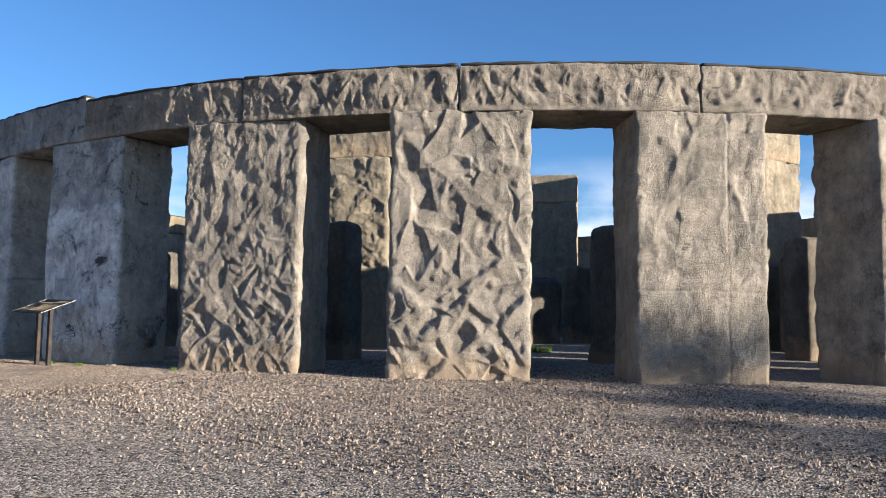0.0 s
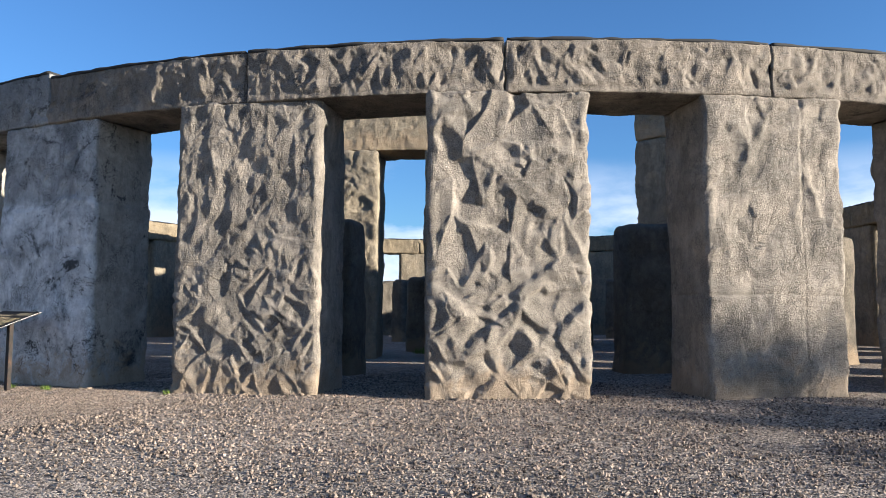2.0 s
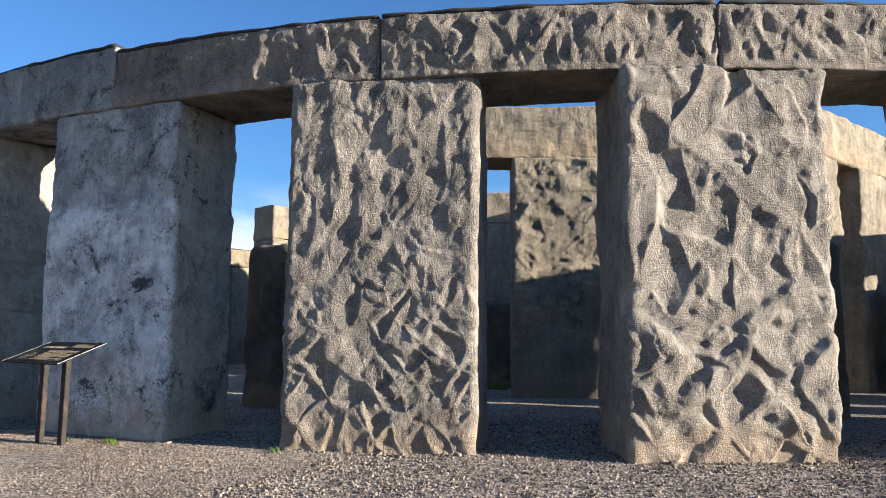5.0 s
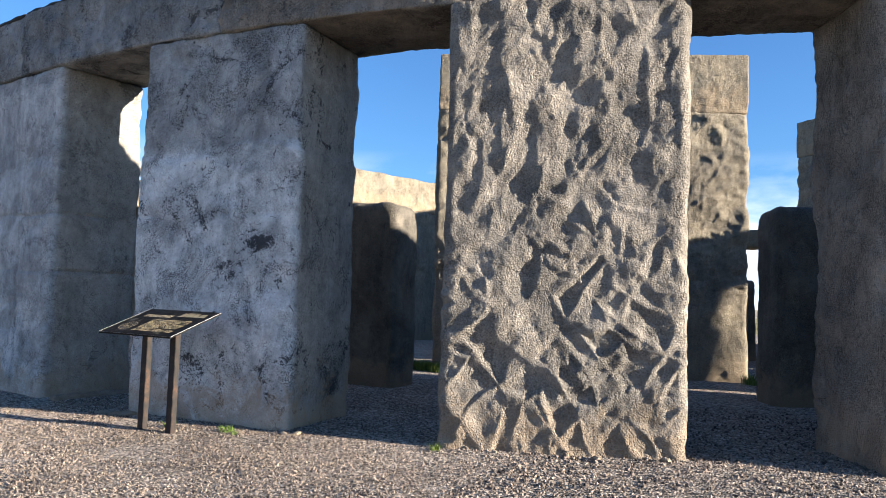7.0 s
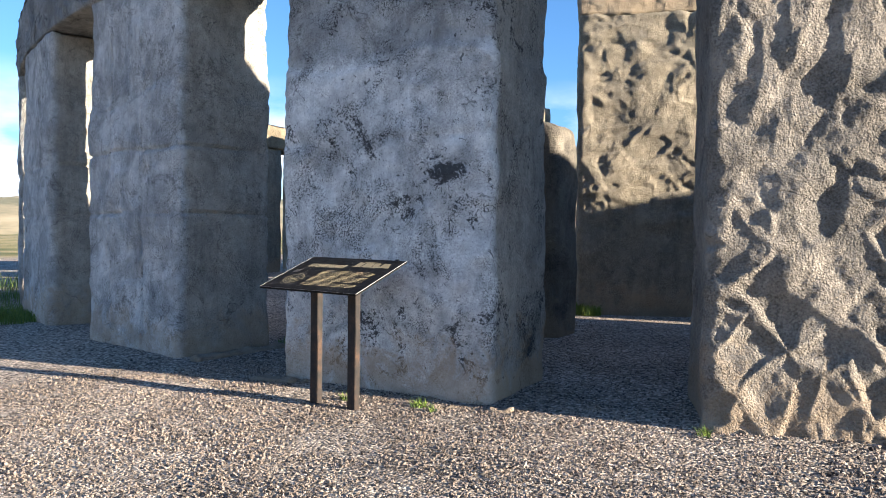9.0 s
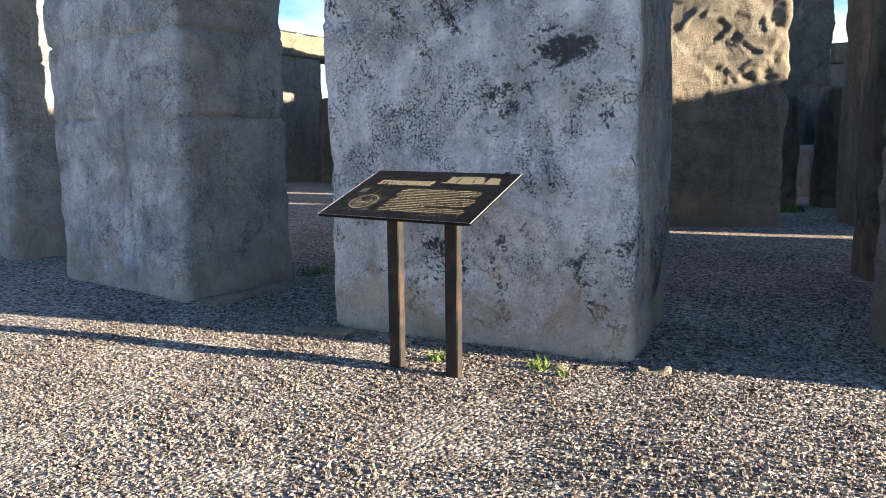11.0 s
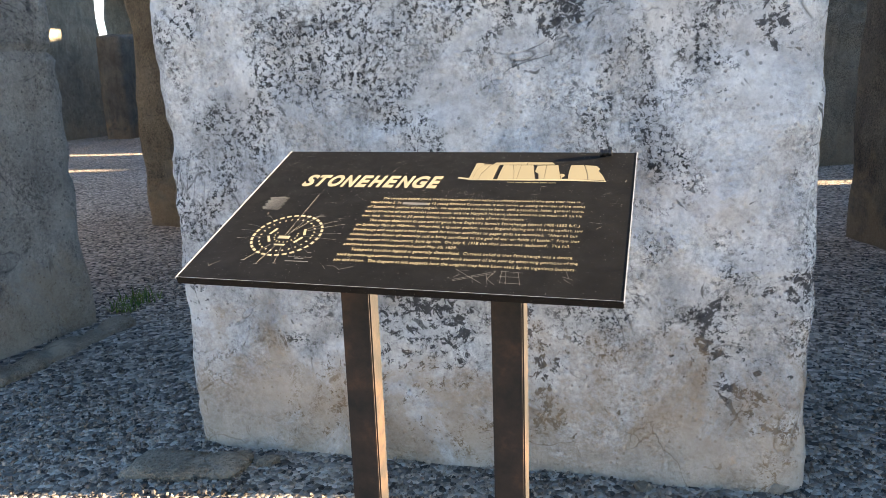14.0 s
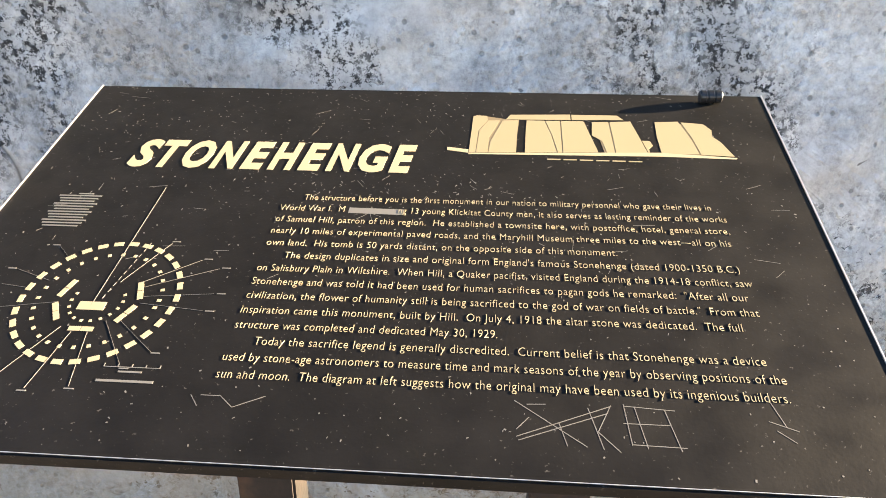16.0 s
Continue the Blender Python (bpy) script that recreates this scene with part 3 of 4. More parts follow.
def ring_point(k):
    """The middle of the outer circle at stone k: a flatter arc at the front, a tighter one round the back; counted round past the front."""
    if k <= 4:
        a = radians(-85.7 + PITCH * k)
        return Vector((CX + MID * math.cos(a), CY + MID * math.sin(a), 0))
    t = (k - 4) / (COUNT - 7)
    a = radians(-31.4 + 262.9 * t + sum(v * max(0.0, 1 - abs(k - i)) for i, v in BEAM_SHIFT.items()))
    r = 15.3 + 1.0 * max(0.0, 1 - t * 6) + 0.9 * max(0.0, 1 - (1 - t) * 6)
    return Vector((FX + r * math.cos(a), FY + r * math.sin(a), 0))


def ring_pose(k, z, extra=0.0):
    a, b, p = ring_point(k - 0.3), ring_point(k + 0.3), ring_point(k)
    return pose(p.x, p.y, z, 0, 0, math.degrees(math.atan2(b.y - a.y, b.x - a.x)) + extra)


STEPS = {-2: 0.035, -1: 0.026, 0: 0.02, 1: 0.0155, 2: 0.0165, 3: 0.02, 4: 0.03}
STYLES = {-3: relief_plain, -2: relief_plain, -1: relief_plain, 0: relief_plain, 1: relief_ridged, 2: relief_facets, 3: relief_soft, 4: relief_facets}
WORDS = {relief_plain: "tall smooth grey concrete standing stone with dark stains", relief_ridged: "tall concrete standing stone with deep slanting ridges",
         relief_facets: "tall tan concrete standing stone with hewn facets", relief_soft: "tall tan concrete standing stone with shallow waves", rough: "tall weathered concrete standing stone of the outer circle"}
for k in range(-3, COUNT - 3):
    style = STYLES.get(k, rough)
    ob = stone("standing_stone", WIDTHS.get(k, 2.2), THICK, OPEN_Z - FLOOR + 0.05, STEPS.get(k, 0.11), (LICHEN if k == 0 else SMOOTH) if style is relief_plain else WARM if style is rough else CONCRETE, style, 0.09, k + 40, top_round=0.01)
    # stone 4 also slides along the ring to keep sun off an inner stone
    ob.matrix_basis = ring_pose(k + (0.11 if k == 4 else 0.0), FLOOR - 0.05, {1: 4.3, 2: 3.4}.get(k, 0.0))
    tagged(ob, "tall grey concrete standing stone speckled with black lichen" if k == 0 else WORDS[style], "standing stone", "outer circle stones")
for k in range(-3, COUNT - 3):
    top_z = 5.54 if k < 0 or k > COUNT - 7 else 5.44
    step = 0.021 if 0 <= k <= 2 else 0.028 if -3 <= k <= 3 else 0.09
    span = (ring_point(k + 1) - ring_point(k)).length + (0.0 if k < 4 else 0.06)
    arc = MID if k < 4 else 15.5
    ob = stone("lintel", span - 0.006, THICK + 0.05, top_z - OPEN_Z, step, GREY_LINTEL if k < 0 or k > COUNT - 6 else LINTEL if 0 <= k <= 6 else FAR_LINTEL, relief_lintel if k <= 3 else relief_lintel_plain, 0.02, k + 90, bend=arc, closed=True)
    ob.matrix_basis = ring_pose(k + 0.5, OPEN_Z)
    tagged(ob, "curved rough concrete lintel with a tarred top", "lintel", "outer circle lintels")
    cap = stone("tar_cap", span - 0.03, THICK + 0.06, 0.05, 0.06 if -3 <= k <= 3 else 0.15, TAR, lambda p, a, s: 0.015 * vnoise(p * 5, s), 0.02, k + 190, ob, bend=arc, closed=True)
    cap.location = (0, 0, top_z - OPEN_Z - 0.012)
    cap["label"] = "thin black tar cap"

# ---- inner circle ----
SHIFTED = {0: (-14.88, 12.3), 1: (-11.4, 12.1), 3: (-6.25, 15.6), 20: (-28.3, 24.0)}
ring_in = [-89.4, -76.5, -61.3, -49.9, -28.0] + [1 + 12.4 * i for i in range(16)] + [-101.2]
for i, ang in enumerate(ring_in):
    g = random.Random(i)
    high = 2.98 if i < 5 else g.uniform(2.5, 2.95)
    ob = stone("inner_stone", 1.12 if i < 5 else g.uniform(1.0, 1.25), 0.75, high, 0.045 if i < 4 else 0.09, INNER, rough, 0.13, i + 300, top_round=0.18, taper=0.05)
    ob.matrix_basis = at_polar(14.5, ang, FLOOR - 0.03, IX, IY) if ang == -101.2 else at_polar(13.63, ang, FLOOR - 0.03, IX, IY) if i < 5 else at_polar(10.9, ang, FLOOR - 0.03, FX, FY)
    if i in SHIFTED:
        ob.matrix_basis = pose(*SHIFTED[i], FLOOR - 0.03, 0, 0, ang + 90)
    tagged(ob, "shorter weathered concrete stone with a rounded top", "standing stone", "inner circle stones")

# ---- inner horseshoe ----
for i, (x, y) in enumerate([(-13.2, 21.9), (-11.6, 22.6), (-10.4, 25.0), (-9.6, 27.0), (-9.6, 29.0), (-10.4, 30.8), (-12.0, 32.0), (-14.0, 32.4), (-16.0, 31.8), (-17.6, 30.6), (-18.6, 29.0)]):
    g = random.Random(i + 50)
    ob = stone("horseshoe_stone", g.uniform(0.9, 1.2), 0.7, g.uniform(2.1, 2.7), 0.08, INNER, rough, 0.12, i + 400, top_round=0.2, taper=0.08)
    ob.matrix_basis = pose(-14.4 + 0.8 * (x + 13.8), 24.3 + 0.8 * (y - 27.5), FLOOR - 0.03, 0, 0, math.degrees(math.atan2(y - 27.5, x + 13.8)) + 90)
    tagged(ob, "weathered concrete stone of the inner horseshoe", "standing stone", "inner horseshoe stones")

# ---- trilithons ----
for cx, cy, turn, top, step, wide in ((-12.86, 16.9, 24.9, 6.85, 0.03, 1.0), (-5.95, 22.9, 68.0, 7.3, 0.065, 1.0), (-7.4, 28.1, 138.0, 8.15, 0.065, 0.85), (-16.1, 28.9, 24.0, 7.25, 0.065, 0.8), (-23.1, 24.4, 75.0, 6.25, 0.065, 0.9)):
    tri = tagged(new("trilithon"), "two tall concrete stones carrying a concrete lintel", "trilithon", "trilithons")
    tri.matrix_basis = pose(cx, cy, FLOOR - 0.03, 0, 0, turn)
    for side in (-1, 1):
        up = stone("upright", 2.48 * wide, 1.2, top - 1.2 - FLOOR + 0.04, step, WARM, relief_tall, 0.1, int(top * 10) + side, tri, top_round=0.012)
        up.location = (side * 1.85 * wide, 0, 0)
    lin = stone("lintel", 6.2 * wide, 1.22, 1.2, step, WARM, relief_top, 0.03, int(top * 10) + 5, tri, closed=True)
    lin.location = (0, 0, top - 1.2 - FLOOR + 0.03)

# ---- altar ----
altar = stone("altar_stone", 2.1, 1.2, 1.2, 0.08, CONCRETE, rough, 0.08, 500)
altar.matrix_basis = pose(-13.0, 23.9, FLOOR - 0.02, 0, 0, 40)
tagged(altar, "low weathered concrete altar stone at the centre", "altar")

# ---- footings and loose slabs ----
for name, label, x, y, turn, sx, sy, sz in (("footing", "low cast concrete footing beside a standing stone", -16.62, 8.45, 88, 1.25, 0.16, 0.05), ("flat_slab", "flat half-buried concrete slab in the gravel", -15.2, 7.66, 8, 0.46, 0.2, 0.03),
                                              ("flat_slab", "broken concrete slab at a standing stone's foot", -13.12, 7.76, 10, 0.34, 0.11, 0.022), ("flat_slab", "broken concrete slab at a standing stone's foot", -12.84, 7.84, 20, 0.2, 0.11, 0.026),
                                              ("flat_slab", "broken concrete slab at a standing stone's foot", -13.36, 7.66, -5, 0.16, 0.09, 0.016)):
    ob = stone(name, sx, sy, sz + 0.06, 0.025, CONCRETE, lambda p, a, s: 0.024 * fbm(p * 9, 4, s), 0.018, int(x * -100))
    ob.matrix_basis = pose(x, y, float(ground_at([x], [y])[0]) - 0.065, 0, 0, turn)
    tagged(ob, label, "footing" if name == "footing" else "slab")

# crumbled bits of concrete at the foot of the hewn stones
g = random.Random(21)
for k, n_bits in ((0, 4), (1, 9), (2, 7)):
    for _ in range(n_bits):
        base = ring_point(k + g.uniform(-0.29, 0.29))
        out = (base - Vector((CX, CY, 0))).normalized() * (THICK / 2 + g.uniform(0.03, 0.17))
        r = g.uniform(0.012, 0.04)
        bit = stone("concrete_fragment", r * 2.4, r * 1.6, r * 1.3, r * 0.35, CONCRETE, lambda p, a, s: 0.45 * abs(p[:, 2].max()) * fbm(p * 30, 2, s), r * 0.25, g.randrange(900), closed=True)
        x, y = base.x + out.x, base.y + out.y
        bit.matrix_basis = pose(x, y, float(ground_at([x], [y])[0]) - r * 0.35, g.uniform(-14, 14), g.uniform(-14, 14), g.uniform(0, 360))
        tagged(bit, "small broken bit of concrete at a standing stone's foot", "fragment", "fragments at the stones")

# ---- information sign ----
sign = tagged(new("information_sign"), "slanted dark information board on two rusty steel posts", "sign")
sign.matrix_basis = pose(-14.096, 7.241, 0.30)
BW, BD, BT = 1.036, 0.679, 0.018
board = part("board", box_bm(BW, BD, BT, -BT, 0.0015), BOARD, sign, "dark scratched board with cream lettering")
board.matrix_basis = pose(0, 0, 1.122, 20.1, 0.6, 0.27)
for name, sx, sy, x, y in (("side_edge", 0.002, BD + 0.002, BW / 2, 0), ("side_edge", 0.002, BD + 0.002, -BW / 2, 0), ("front_edge", BW, 0.0006, 0, -BD / 2 + 0.0022)):
    e = part(name, box_bm(sx, sy, 0.0035, -0.003), ALLOY, board, "bare metal edge")
    e.location = (x, y, 0.0004)
for x, y in ((-0.44, -0.30), (0.44, -0.30), (-0.44, 0.28), (0.44, 0.28)):
    bm = bmesh.new()
    bmesh.ops.create_cone(bm, cap_ends=True, segments=12, radius1=0.009, radius2=0.011, depth=0.016)
    bolt = part("bolt", bm, STEEL, board)
    bolt.location = (x, y, -BT - 0.007)
for x in (-0.194, 0.218):
    post = part("post", box_bm(0.084, 0.062, 1.14, -0.03, 0.004), STEEL, sign, "rusty square steel post")
    post.location = (x, 0.015, 0)
    plate = part("mounting_plate", box_bm(0.12, 0.5, 0.006, -0.006, 0.001), STEEL, sign)
    plate.matrix_basis = pose(x, 0, 1.122, 20.1, 0.6, 0.27) @ pose(0, 0, -BT - 0.0005)


def lettering(name, words, x, y, size, width, mat, shear=0.0, weight=0.0, spread=1.0):
    """Raised lettering on the board, its baseline's left end at x, y, set to a width."""
    cu = bpy.data.curves.new(name, "FONT")
    cu.body, cu.size, cu.shear, cu.offset, cu.extrude = words, size, shear, weight, 0.0003
    cu.resolution_u, cu.space_character = 3, spread
    temp = new(name, cu)
    bpy.context.view_layer.update()
    me = bpy.data.meshes.new_from_object(temp.evaluated_get(bpy.context.evaluated_depsgraph_get()))
    bpy.data.objects.remove(temp)
    co = np.empty(len(me.vertices) * 3, dtype=np.float32)
    me.vertices.foreach_get("co", co)
    co = co.reshape(-1, 3)
    lo, hi_ = co[:, 0].min(), co[:, 0].max()
    co[:, 0] = (co[:, 0] - lo) * (width / (hi_ - lo))
    me.vertices.foreach_set("co", co.ravel())
    me.materials.clear()
    me.materials.append(mat)
    ob = new(name, me)
    ob.parent = board
    ob.location = (x, y, 0.0004)
    return ob


ADVANCE = [0.0, 0.094, 0.186, 0.294, 0.401, 0.497, 0.601, 0.697, 0.802, 0.912, 1.0]
for letter, a, b in zip("STONEHENGE", ADVANCE, ADVANCE[1:]):
    lettering("title_letter", letter, -0.392 + 0.404 * a, 0.122, 0.088, 0.404 * (b - a) * 0.94, CREAM, 0.2, 0.0036)
LINES = ["The structure before you is the first monument in our nation to military personnel who gave their lives in",
         "World War I.  M                   ng 13 young Klickitat County men, it also serves as lasting reminder of the works",
         "of Samuel Hill, patron of this region.  He established a townsite here, with postoffice, hotel, general store,",
         "nearly 10 miles of experimental paved roads, and the Maryhill Museum three miles to the west\u2014all on his",
         "own land.  His tomb is 50 yards distant, on the opposite side of this monument.",
         "The design duplicates in size and original form England's famous Stonehenge (dated 1900-1350 B.C.)",
         "on Salisbury Plain in Wiltshire.  When Hill, a Quaker pacifist, visited England during the 1914-18 conflict, saw",
         "Stonehenge and was told it had been used for human sacrifices to pagan gods he remarked:  \"After all our",
         "civilization, the flower of humanity still is being sacrificed to the god of war on fields of battle.\"  From that",
         "inspiration came this monument, built by Hill.  On July 4, 1918 the altar stone was dedicated.  The full",
         "structure was completed and dedicated May 30, 1929.",
         "Today the sacrifice legend is generally discredited.  Current belief is that Stonehenge was a device",
         "used by stone-age astronomers to measure time and mark seasons of the year by observing positions of the",
         "sun and moon.  The diagram at left suggests how the original may have been used by its ingenious builders."]
ENDS = [0.391, 0.406, 0.405, 0.402, 0.267, 0.402, 0.411, 0.402, 0.408, 0.386, 0.130, 0.399, 0.413, 0.411]
for i, (words, end) in enumerate(zip(LINES, ENDS)):
    left = -0.125 if i in (0, 5, 11) else -0.152
    tagged(lettering("text_line", words, left, 0.054 - 0.02262 * i, 0.0165, end - left, CREAM, 0.0, -0.00028, 1.06), kind="stuff")


def flat(name, polys, mat, z0=-0.0003, z1=0.0005, label=""):
    """Thin raised shapes on the board, out of polygons in its own measure."""
    bm = bmesh.new()
    for poly in polys:
        lo = [bm.verts.new((x, y, z0)) for x, y in poly]
        hi_ = [bm.verts.new((x, y, z1)) for x, y in poly]
        bm.faces.new(hi_)
        for a in range(len(poly)):
            b = (a + 1) % len(poly)
            bm.faces.new((lo[a], lo[b], hi_[b], hi_[a]))
    bmesh.ops.recalc_face_normals(bm, faces=bm.faces[:])
    return part(name, bm, mat, board, label)


def rect(x, y, w, h, turn=0.0):
    c, s = math.cos(radians(turn)), math.sin(radians(turn))
    return [(x + a * w / 2 * c - b * h / 2 * s, y + a * w / 2 * s + b * h / 2 * c) for a, b in ((-1, -1), (1, -1), (1, 1), (-1, 1))]


def stroke(x0, y0, x1, y1, w):
    return rect((x0 + x1) / 2, (y0 + y1) / 2, math.hypot(x1 - x0, y1 - y0), w, math.degrees(math.atan2(y1 - y0, x1 - x0)))


# the drawing of standing stones
def drawn(*pts):
    return [(0.052 + x * 0.000305, 0.362 - y * 0.000517 + x * 0.000014) for x, y in pts]


for shape in (drawn((100, 372), (108, 190), (125, 184), (175, 188), (180, 210), (138, 262), (130, 372)), drawn((134, 372), (142, 262), (182, 212), (238, 212), (190, 300), (186, 372)),
                       drawn((190, 373), (196, 320), (250, 213), (328, 211), (320, 290), (316, 373)), drawn((356, 374), (360, 280), (366, 213), (450, 215), (480, 290), (500, 374)),
                       drawn((506, 375), (484, 290), (456, 216), (524, 216), (524, 375)), drawn((530, 375), (530, 217), (636, 219), (660, 290), (688, 375)),
                       drawn((726, 377), (712, 320), (668, 292), (676, 224), (752, 224), (762, 377)), drawn((767, 377), (760, 224), (858, 222), (884, 300), (908, 378)),
                       drawn((912, 379), (894, 320), (930, 322), (938, 345), (918, 360), (918, 379)), drawn((970, 384), (966, 300), (972, 226), (1082, 224), (1120, 320), (1136, 386)),
                       drawn((1144, 388), (1126, 310), (1094, 228), (1196, 238), (1226, 270), (1218, 300), (1250, 330), (1288, 398))):
    flat("drawn_stone", [shape], SHADE_CREAM)
flat("drawn_shade", [drawn((102, 373), (110, 195), (175, 190), (320, 214), (312, 373)), drawn((360, 373), (368, 216), (640, 222), (684, 374)), drawn((716, 376), (680, 228), (856, 224), (904, 377)), drawn((974, 384), (976, 230), (1190, 240), (1220, 270), (1214, 300), (1246, 332), (1280, 396))], DIM_CREAM, -0.0003, 0.0003, "brown shading of the drawn stones")
flat("drawn_lintel", [drawn((266, 207), (288, 182), (576, 183), (576, 212)), drawn((582, 212), (582, 184), (800, 190), (828, 214))], SHADE_CREAM)
flat("drawn_ground", [drawn((0, 346), (98, 358), (98, 374), (0, 360)), drawn((98, 374), (960, 378), (1298, 404), (1290, 410), (960, 396), (98, 380))], CREAM)
flat("caption_bar", [rect(0.20 + 0.022 * i, 0.1585 - 0.0002 * i, 0.018, 0.0025) for i in range(6)], SHADE_CREAM)

# the plan of the monument
PX, PY = -0.319, -0.136
plan_bars = [rect(PX + 0.089 * math.cos(radians(a)), PY + 0.093 * math.sin(radians(a)), 0.0115, 0.0065, a + 90) for a in range(3, 363, 12)]
plan_bars += [rect(PX + 0.070 * math.cos(radians(a)), PY + 0.073 * math.sin(radians(a)), 0.0045, 0.004, a) for a in range(0, 360, 13)]
for a in (-90, -28, 18, 162, 208):
    for d in (-9, 9):
        plan_bars.append(rect(PX + 0.046 * math.cos(radians(a + d)), PY + 0.047 * math.sin(radians(a + d)), 0.0135, 0.0065, a + 90))
plan_bars += [rect(PX + 0.030 * math.cos(radians(a)), PY - 0.004 + 0.031 * math.sin(radians(a)), 0.0035, 0.0032, a) for a in range(-200, 30, 20)]
plan_bars.append(rect(PX - 0.003, PY - 0.012, 0.031, 0.0125))
tagged(flat("plan_drawing", plan_bars, CREAM, label="cream plan of the stone circle"), kind="stuff")
plan_lines = [stroke(PX - 0.004, PY - 0.012, PX + 0.003, 0.072, 0.0005)]
plan_lines += [stroke(PX + 0.004 + 0.022 * t, PY + 0.1 * t, PX + 0.004 + 0.022 * (t + 0.06), PY + 0.1 * (t + 0.06), 0.0006) for t in (0, 0.1, 0.2, 0.3, 0.4, 0.5, 0.6, 0.7, 0.8, 0.9)]
for a, r0, r1 in ((62, 0.03, 0.11), (35, 0.045, 0.12), (24, 0.05, 0.135), (6, 0.045, 0.13), (-6, 0.05, 0.125), (-40, 0.05, 0.115), (-56, 0.04, 0.115), (-100, 0.05, 0.13), (-118, 0.05, 0.13), (-80, 0.05, 0.125), (190, 0.045, 0.12), (172, 0.09, 0.125), (160, 0.075, 0.125), (135, 0.095, 0.12)):
    c, s = math.cos(radians(a)), math.sin(radians(a))
    plan_lines.append(stroke(PX + r0 * c, PY + r0 * s, PX + r1 * c, PY + r1 * s, 0.0003))
    plan_lines.append(rect(PX + (r1 + 0.008) * c, PY + (r1 + 0.003) * s, 0.010, 0.0015))
plan_lines += [stroke(-0.272, -0.232, -0.213, -0.232, 0.0008)] + [stroke(-0.272 + 0.0148 * i, -0.232, -0.272 + 0.0148 * i, -0.228, 0.0008) for i in range(5)]
plan_lines += [rect(-0.242, -0.238, 0.025, 0.0022), rect(-0.243, -0.25, 0.06, 0.003)]
plan_lines += [rect(-0.424, 0.0495 - 0.0056 * i, 0.058 - 0.006 * (i % 3), 0.0024) for i in range(12)] + [rect(-0.418, 0.054, 0.02, 0.0024)]
tagged(flat("plan_line_work", plan_lines, SCRATCH), kind="stuff")

# wear
g = random.Random(11)
marks = [rect(0.5 * g.uniform(-1, 1), g.uniform(0.19, 0.335), g.uniform(0.001, 0.004), g.uniform(0.0005, 0.0013), g.uniform(0, 180)) for _ in range(260)]
marks += [rect(g.gauss(0.0, 0.2), g.gauss(0.075, 0.025), g.uniform(0.001, 0.005), g.uniform(0.0005, 0.0012), g.uniform(0, 180)) for _ in range(140)]
marks += [rect(0.5 * g.uniform(-1, 1), 0.33 * g.uniform(-1, 1), g.uniform(0.0008, 0.003), g.uniform(0.0006, 0.0018), g.uniform(0, 180)) for _ in range(420)]
for _ in range(90):
    x, y, a, r = 0.5 * g.uniform(-1, 1), 0.33 * g.uniform(-0.3, 1), g.uniform(0, math.pi), g.uniform(0.006, 0.03)
    marks.append(stroke(x, y, x + r * math.cos(a), y + r * 0.6 * math.sin(a), 0.0005))
for x0, y0, x1, y1 in ((0.148, -0.251, 0.215, -0.30), (0.15, -0.292, 0.24, -0.253), (0.152, -0.296, 0.235, -0.262), (0.16, -0.255, 0.178, -0.254), (0.15, -0.284, 0.162, -0.27), (0.19, -0.275, 0.197, -0.30), (0.218, -0.256, 0.23, -0.302), (0.24, -0.252, 0.225, -0.285),
                       (0.226, -0.283, 0.245, -0.304), (0.252, -0.25, 0.256, -0.296), (0.262, -0.252, 0.27, -0.299), (0.29, -0.254, 0.3, -0.30), (0.252, -0.252, 0.3, -0.255), (0.25, -0.272, 0.294, -0.272), (0.256, -0.295, 0.305, -0.296), (0.39, -0.235, 0.40, -0.268),
                       (0.385, -0.262, 0.41, -0.272), (0.39, -0.272, 0.405, -0.285), (-0.17, -0.262, -0.16, -0.275), (-0.16, -0.262, -0.14, -0.262), (-0.14, -0.262, -0.125, -0.275), (-0.125, -0.275, -0.095, -0.26), (-0.47, -0.27, -0.46, -0.285), (-0.46, -0.285, -0.44, -0.262)):
    marks.append(stroke(x0, y0, x1, y1, 0.0008))
marks.append(rect(-0.028, 0.0345, 0.07, 0.011, -1))
tagged(flat("surface_wear", marks, SCRATCH, -0.0002, 0.0002, "pale scratches and chips in the coating"), kind="stuff")

# a small ribbed cap left on the board
prof = [(0.0, 0.004), (0.0, 0.0085), (0.002, 0.0098), (0.008, 0.0098), (0.009, 0.0085), (0.011, 0.0085), (0.012, 0.0098), (0.019, 0.0098), (0.02, 0.0085), (0.022, 0.0085), (0.023, 0.0098), (0.03, 0.0098), (0.032, 0.0085), (0.032, 0.004)]
bm = bmesh.new()
loops = [[bm.verts.new((x - 0.016, r * math.cos(2 * math.pi * i / 20), r * math.sin(2 * math.pi * i / 20))) for i in range(20)] for x, r in prof]
for a, b in zip(loops, loops[1:]):
    for i in range(20):
        bm.faces.new((a[i], a[(i + 1) % 20], b[(i + 1) % 20], b[i]))
bm.faces.new(loops[0][::-1]), bm.faces.new(loops[-1])
clip_ = part("ribbed_cap", bm, BLACK)
clip_.matrix_basis = pose(-14.096, 7.241, 0.30) @ board.matrix_basis @ pose(0.437, 0.318, 0.0102, 0, 0, 4)
tagged(clip_, "small ribbed black plastic cap lying on the sign board", "cap")

